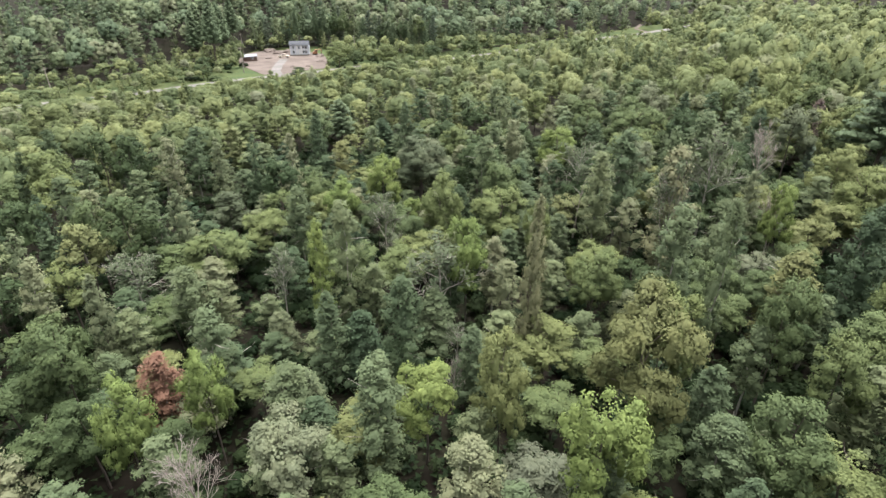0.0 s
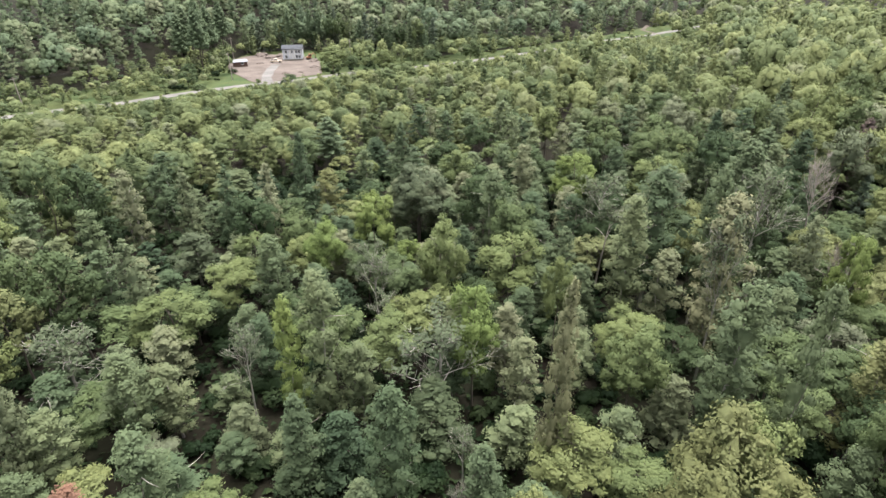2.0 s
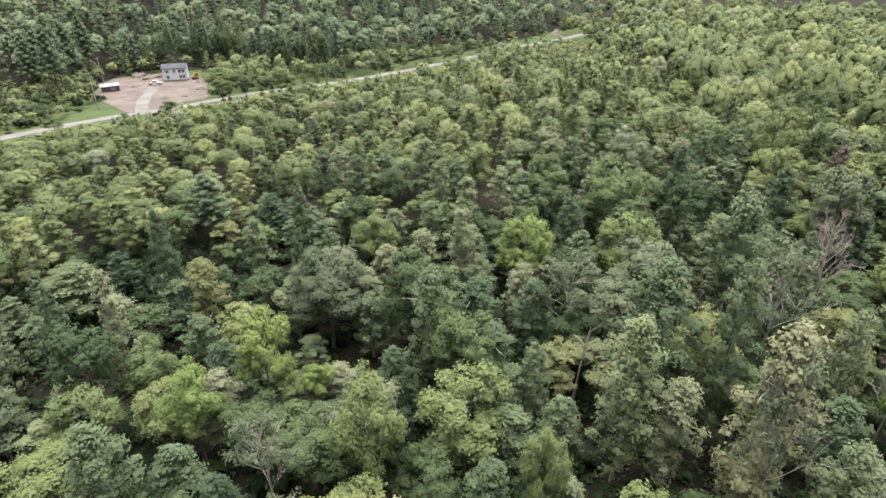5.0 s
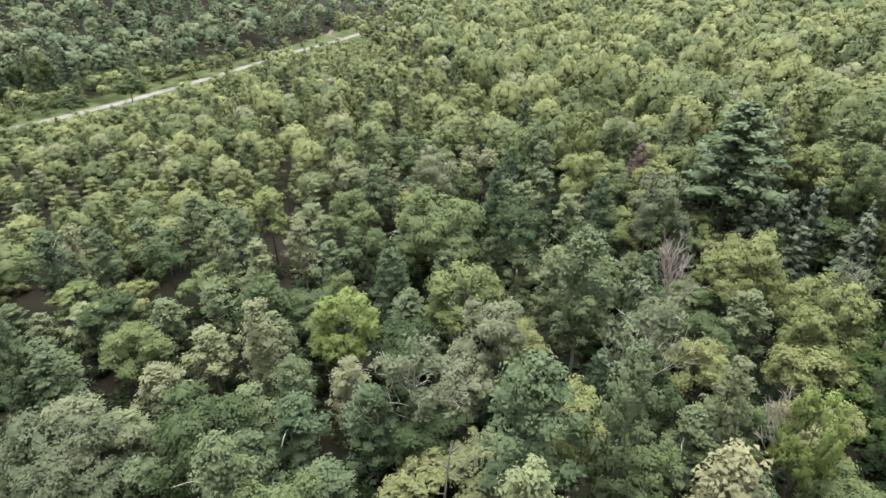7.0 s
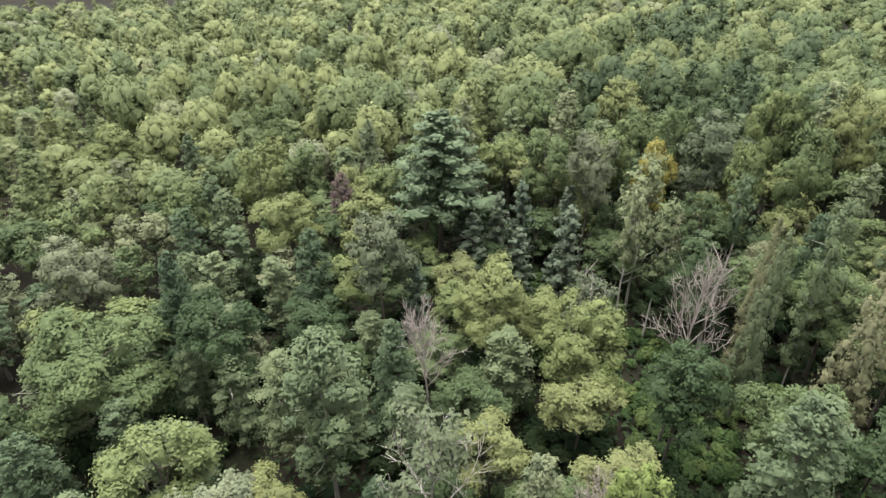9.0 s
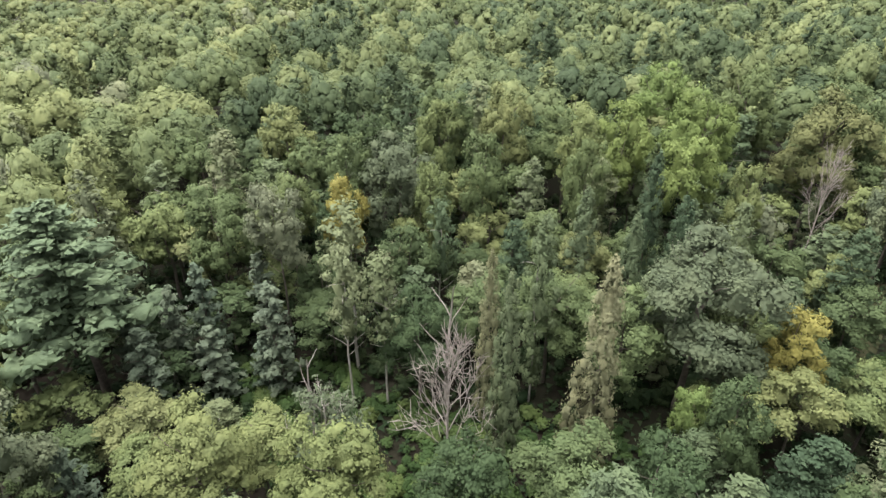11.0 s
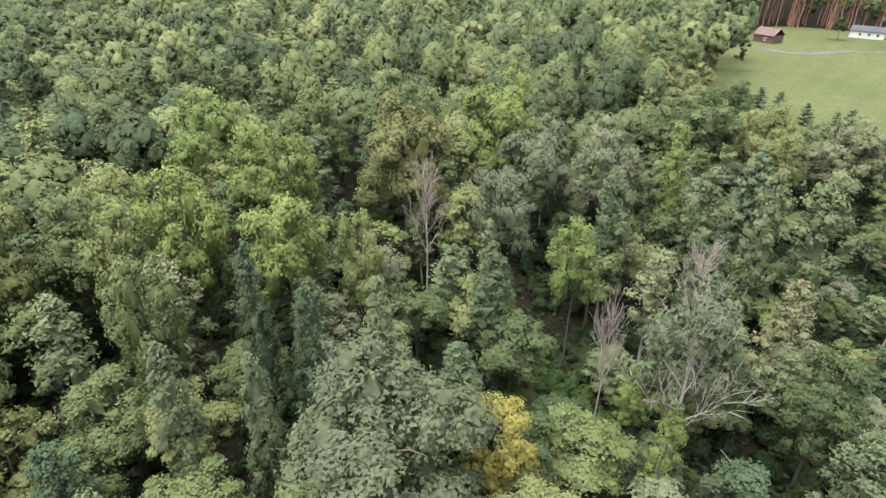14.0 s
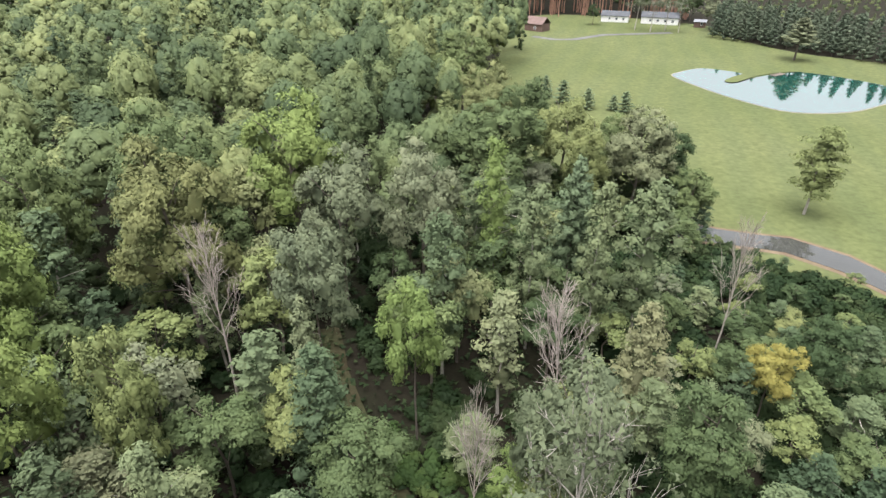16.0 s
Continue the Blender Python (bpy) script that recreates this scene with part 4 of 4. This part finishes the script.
tagged(new("ground_cover", mesh_np("ground_cover", cover_v, [], np.arange(len(cover_v)).reshape(-1, 3), LEAF["bush"], np.repeat(cover_rng.random(len(cover_v) // 3), 3))), "low ferns and seedlings over the forest floor, darkened as in canopy shade", "ground cover", kind="stuff")
herbs = Woods()
for i in range(1500):
    x, y = rnd.uniform(58, 95), rnd.uniform(6, 91)
    if off_line(TRACK, x, y) > 1.3 and (inside(GLADE, x, y) or inside(SOUTH_GLADE, x, y)):
        s = rnd.uniform(0.9, 2.6)
        herbs.add(rnd.choice(BUSH), x, y, s * 0.8, s, rnd.uniform(0, 6.28), rnd.random())
herbs.build("glade_growth", LEAF["glade"], "bright green ferns and brambles filling the glade", "undergrowth")
bushes.build("undergrowth", LEAF["bush"], "low green undergrowth between the trees, darkened as in canopy shade", "undergrowth")

# ---- the new house and its lot ----
def placed(ob, x, y, rz, lift=0.0):
    ob.matrix_basis = pose(x, y, height(x, y) + lift, 0, 0, rz)
    return ob


def gable(bm, x0, x1, y0, y1, z, rise, over=0.35, thick=0.18):
    """A gabled roof with its ridge along x."""
    ym = (y0 + y1) / 2
    return prism(bm, [(y0 - over, z - 0.1), (ym, z + rise), (y1 + over, z - 0.1), (y1 + over, z - 0.1 + thick), (ym, z + rise + thick), (y0 - over, z - 0.1 + thick)], (x0 - over, x1 + over))


def window(parent, x, y, z, w, h, side=-1, trim=None):
    """A framed window on a wall that faces -y (side -1) or +y."""
    d = 0.07 * side
    bm = bmesh.new()
    t = 0.12
    for a in ((x - w / 2 - t, x + w / 2 + t, z - t, z), (x - w / 2 - t, x + w / 2 + t, z + h, z + h + t), (x - w / 2 - t, x - w / 2, z, z + h), (x + w / 2, x + w / 2 + t, z, z + h), (x - 0.04, x + 0.04, z, z + h)):
        box(bm, a[0], a[1], min(y, y + d), max(y, y + d), a[2], a[3])
    fr = part("window", bm, trim or WHITE, parent, "white window frame")
    part("pane", boxed(x - w / 2, x + w / 2, min(y, y + d * 0.4), max(y, y + d * 0.4), z, z + h), GLASS, fr)


def new_house():
    ob = tagged(new("house"), "two-storey pale grey house with white trim on bare dirt", "house")
    part("wall", boxed(-4.6, 4.6, 0, 7, -0.3, 4.8), SIDING, ob)
    part("foundation", boxed(-4.65, 4.65, -0.05, 7.05, -0.6, 0.25), STONE, ob, "pale concrete foundation")
    part("roof", gable(bmesh.new(), -4.6, 4.6, 0, 7, 4.8, 1.2), SHINGLE, ob, "grey shingled gable roof")
    for x in (-4.62, 4.5):
        part("corner_board", boxed(x, x + 0.12, -0.03, 0.12, 0.25, 4.72), WHITE, ob, "white corner board")
    part("belt_board", boxed(-4.6, 4.6, -0.05, 0.0, 2.4, 2.6), WHITE, ob, "white belt board between the storeys")
    for z in (0.8, 3.0):
        for x in (-2.9, 1.9, 3.2):
            window(ob, x, 0, z, 0.95, 1.3)
    door = part("door", boxed(-0.5, 0.5, -0.06, 0.02, 0.3, 2.4), WHITE, ob, "white front door")
    part("handle", boxed(0.32, 0.4, -0.12, -0.06, 1.25, 1.4, bevel=0.01), TIN, door)
    window(ob, -0.2, 0, 3.0, 0.8, 1.3)
    for x in (-1.3, 1.0):
        part("panel", boxed(x - 0.35, x + 0.35, -0.04, 0.0, 0.4, 4.6), WHITE, ob, "white upright cladding strip")
    placed(ob, -71.5, 293, 9, 0.5)


def pickup():
    ob = tagged(new("pickup_truck"), "beige pickup truck parked on the dirt", "truck")
    bm = bmesh.new()
    prism(bm, [(-0.9, 0.55), (0.9, 0.55), (0.92, 1.05), (0.8, 1.12), (-0.8, 1.12), (-0.92, 1.05)], (-2.7, 2.7))
    body = part("body", bm, TAN_PAINT, ob)
    bm = bmesh.new()
    prism(bm, [(-0.82, 1.1), (0.82, 1.1), (0.66, 1.75), (-0.66, 1.75)], (-0.9, 0.9))
    part("cab", bm, TAN_PAINT, ob)
    bm = bmesh.new()
    prism(bm, [(-0.84, 1.22), (0.84, 1.22), (0.71, 1.64), (-0.71, 1.64)], (-0.75, 0.75))
    part("side_windows", bm, GLASS, ob, "dark cab windows")
    part("bed", boxed(-2.55, -1.0, -0.7, 0.7, 1.121, 1.14), RUBBER, ob, "dark open load bed")
    for x in (-1.7, 1.75):
        for y in (-0.82, 0.82):
            bm = bmesh.new()
            bmesh.ops.create_cone(bm, cap_ends=True, segments=16, radius1=0.38, radius2=0.38, depth=0.26, matrix=pose(x, y, 0.38, 90, 0, 0))
            w = part("wheel", bm, RUBBER, ob, "black tyre")
            bm = bmesh.new()
            bmesh.ops.create_cone(bm, cap_ends=True, segments=12, radius1=0.2, radius2=0.2, depth=0.28, matrix=pose(x, y, 0.38, 90, 0, 0))
            part("rim", bm, TIN, w)
    placed(ob, -77.5, 285, 8, 0.3)


def digger():
    ob = tagged(new("excavator"), "small orange excavator beside the new house", "excavator")
    for y in (-0.8, 0.8):
        part("track", boxed(-1.3, 1.3, y - 0.2, y + 0.2, 0, 0.55, bevel=0.15), RUBBER, ob, "black rubber track")
    part("body", boxed(-1.2, 0.9, -0.85, 0.85, 0.6, 1.5, bevel=0.1), ORANGE, ob)
    part("cab", boxed(-0.3, 0.85, -0.8, 0.15, 1.5, 2.5, bevel=0.08), ORANGE, ob)
    part("cab_window", boxed(0.0, 0.88, -0.83, 0.18, 1.7, 2.3), GLASS, ob, "dark cab glass")
    tb = Tubes()
    tb.add([(0.8, 0.4, 1.1), (2.2, 0.4, 2.7), (3.4, 0.4, 1.9)], [0.18, 0.16, 0.12], 6)
    tb.add([(3.4, 0.4, 1.9), (3.3, 0.4, 0.6)], [0.13, 0.1], 6)
    new("arm", tb.mesh("arm", ORANGE)).parent = ob
    part("bucket", boxed(2.95, 3.55, 0.1, 0.7, 0.15, 0.7, bevel=0.08), RUBBER, ob, "dark steel bucket")
    placed(ob, -64.5, 296, 30, 0.25)


def shed(x, y, rz, w, d, h, wall, roof, name, label, rise=0.9, windows=1):
    ob = tagged(new(name), label, "building")
    part("wall", boxed(-w / 2, w / 2, 0, d, -0.4, h), wall, ob)
    part("roof", gable(bmesh.new(), -w / 2, w / 2, 0, d, h, rise), roof, ob)
    part("door", boxed(-w * 0.12 - 0.5, -w * 0.12 + 0.5, -0.05, 0.03, 0, 2.05), WHITE if wall is WHITE else BROWN, ob)
    for i in range(windows):
        window(ob, -w / 2 + w * (i + 1) / (windows + 1) + 0.9, 0, 1.0, 1.0, 1.1)
    placed(ob, x, y, rz, 0.15)


def pole(x, y, h=10.5):
    ob = tagged(new("utility_pole"), "weathered wooden utility pole with a crossarm", "utility pole", "roadside utility poles")
    tb = Tubes()
    tb.add([(0, 0, -0.5), (0, 0, h / 2), (0.05, 0, h)], [0.19, 0.16, 0.12], 8)
    new("post", tb.mesh("post", DEAD_WOOD)).parent = ob
    part("crossarm", boxed(-1.1, 1.1, -0.06, 0.06, h - 0.7, h - 0.55), DEAD_WOOD, ob)
    for k in (-0.95, 0.95):
        part("insulator", boxed(k - 0.06, k + 0.06, -0.06, 0.06, h - 0.55, h - 0.32, bevel=0.02), GLASS, ob)
    placed(ob, x, y, 62)
    return Vector((x, y, height(x, y) + h - 0.35))


new_house()
pickup()
digger()
shed(-90, 273, 22, 6.0, 4.0, 2.1, BROWN, TIN, "shed", "low wooden shed with a grey tin roof", 0.7)
tops = [pole(x, y) for x, y in ((-128, 186), (-83, 241), (-43, 286), (-33, 324))]
tops.append(pole(-100, 294))
for a, b in ((0, 1), (1, 2), (2, 3), (1, 4)):
    for s in (-0.9, 0.9):
        tb = Tubes()
        side = (tops[b] - tops[a]).cross(Vector((0, 0, 1))).normalized() * s
        pts = [tops[a].lerp(tops[b], k / 8) + side - Vector((0, 0, 3.2 * (k / 8) * (1 - k / 8))) for k in range(9)]
        tb.add(pts, [0.02] * 9, 4)
        tagged(new("overhead_wire", tb.mesh("overhead_wire", RUBBER)), "thin black overhead wire between utility poles", "wire", "overhead wires")
heap_rng = np.random.default_rng(77)
for x, y, s in ((-61, 290, 2.6), (-57, 272, 2.0), (-66, 256, 1.3), (-84, 282, 1.6), (-60, 258, 1.2), (-80, 306, 3.4), (-91, 308, 3.6), (-85, 300, 2.4)):
    bm = bmesh.new()
    bmesh.ops.create_icosphere(bm, subdivisions=3, radius=1.0)
    for v in bm.verts:
        n = noise.noise(v.co * 1.7 + Vector((x, y, 0)))
        v.co = Vector((v.co.x * s * (1.1 + 0.4 * n), v.co.y * s * (0.8 + 0.3 * n), max(-0.1, v.co.z) * s * 0.42 * (1 + 0.5 * n)))
    placed(tagged(part("dirt_heap", bm, DIRT), "low heap of dug reddish dirt", "dirt heap", "dirt heaps on the lot"), x, y, 20 * s, 0.2)

behind = random.Random(9)
for x, y, h, w in ((-98, 252, 25, 9), (-103, 266, 27, 10), (-106, 284, 24, 9), (-110, 262, 22, 9), (-105, 298, 25, 10), (-114, 278, 24, 10)):
    plant(PINES[int(h) % 2], x, y, h, w)
for k in range(34):
    x = -100 + 2.9 * k + behind.uniform(-1, 1)
    y = along(WOODS_EDGE, x) + behind.uniform(-2, 9)
    plant((PINES[0], ASPENS_[0], MAPLES[1], SPRUCES[0], CEDARS_[1])[behind.randrange(5)], x, y, behind.uniform(14, 21), behind.uniform(5.5, 8))

for x, y, h, w in ((-43, 241, 13, 11), (-37.5, 253, 8, 5.5), (-24, 245, 12, 10), (-5, 264, 9, 8), (12, 276, 12, 9), (-94, 226, 6, 6), (-98, 238, 7, 6), (-57, 229, 4.5, 6), (-84, 212, 4, 6)):
    plant(MAPLES[int(h) % 4], x, y, h, w, label="small leafy roadside tree with a round green crown")

# ---- round the lawn ----
shed(119, -222, 160, 9.0, 7.0, 3.0, BROWN, BROWN_ROOF, "barn", "small brown barn with a reddish roof at the lawn's edge", 2.6)
shed(87, -262, 180, 13.0, 8.0, 2.8, WHITE, SHINGLE, "bungalow", "low white bungalow behind the trees", 1.8, 3)
shed(66, -262, 178, 17.0, 8.0, 3.0, WHITE, SHINGLE, "farmhouse", "long white farmhouse with a grey roof", 2.0, 4)
shed(48, -258, 175, 5.0, 4.0, 2.4, BROWN, TIN, "garden_shed", "small brown garden shed with a pale roof", 0.8)
for x, y, h in ((92, -114, 5.6), (86, -108, 6.2), (79, -105, 5.4), (72.5, -106, 4.0), (69.5, -105, 5.4)):
    plant(SPRUCES[0], x, y, h, h * 0.95, leaf=LEAF["pine"], label="young blue-green spruce standing on the lawn")
skirt = random.Random(33)
for k in range(22):
    u = k / 21
    x, y = 54 + 50 * u + skirt.uniform(-1.5, 1.5), -41 - 9 * u - 12 * max(0, u - 0.6) + skirt.uniform(-3.5, 2)
    plant(MAPLES[k % 4] if k % 3 else CEDARS_[k % 4], x, y, skirt.uniform(6, 10), skirt.uniform(5.5, 7.5))
edge = random.Random(21)
for row in range(5):
    for k in range(15):
        u = k / 14
        x, y = 44 - 62 * u - row * 2.0 + edge.uniform(-1, 1), -232 + 42 * u - row * 6.0 + edge.uniform(-1, 1)
        plant(SPRUCES[k % 2], x, y, edge.uniform(11, 14.5), edge.uniform(5, 6.2))
for k in range(90):
    x, y = edge.uniform(52, 140), edge.uniform(-304, -272)
    plant(RED_PINES[0], x, y, edge.uniform(23, 27), 6)
plant(PINES[1], 18, -192, 14, 12.0, leaf=LEAF["grey"], label="grey-green pine standing alone by the pond")
for x, y, h in ((56, -268, 14), (44, -250, 15), (52, -280, 16), (75, -280, 17), (96, -250, 10)):
    plant(MAPLES[0], x, y, h, h * 0.65)
dock = tagged(new("dock"), "low grey plank dock on the pond's grassy spit", "dock")
for k in range(9):
    part("plank", boxed(0, 2.0, k * 0.62, k * 0.62 + 0.56, 0.3, 0.38), BARK, dock)
for x in (0.1, 1.8):
    for y in (0.2, 5.0):
        part("post", boxed(x, x + 0.14, y, y + 0.14, -0.6, 0.5), DEAD_WOOD, dock)
placed(dock, 24, -166, -40, 0.0)
patch("pond_spit", [(18, -172), (24, -169), (33, -160), (40, -149), (43, -149.5), (41, -155), (36, -163), (30, -171), (22, -175)], 0.34, GRASS, "grassy spit reaching into the pond", "lawn", level=1.5)

for i, (x, y, h) in enumerate(((57, -240, 15), (63, -244, 17), (69, -238, 16), (76, -242, 17))):
    plant(THIN[i % 2], x, y, h, h * 0.42, label="wispy pale half-bare tree on the lawn before the houses")
LONE = make_tree("maple_tree", 19, column_crown, 14, 7, 90, 0.24, LEAF["maple"], PALE_BARK, n=70, base=0.26, label="young round maple standing alone on the lawn")
plant(LONE, 36, -54.5, 15, 8.6, turn=40, label="young round maple standing alone on the lawn")


for source in SOURCES:
    for o in (*source.children_recursive, source):
        bpy.data.objects.remove(o)
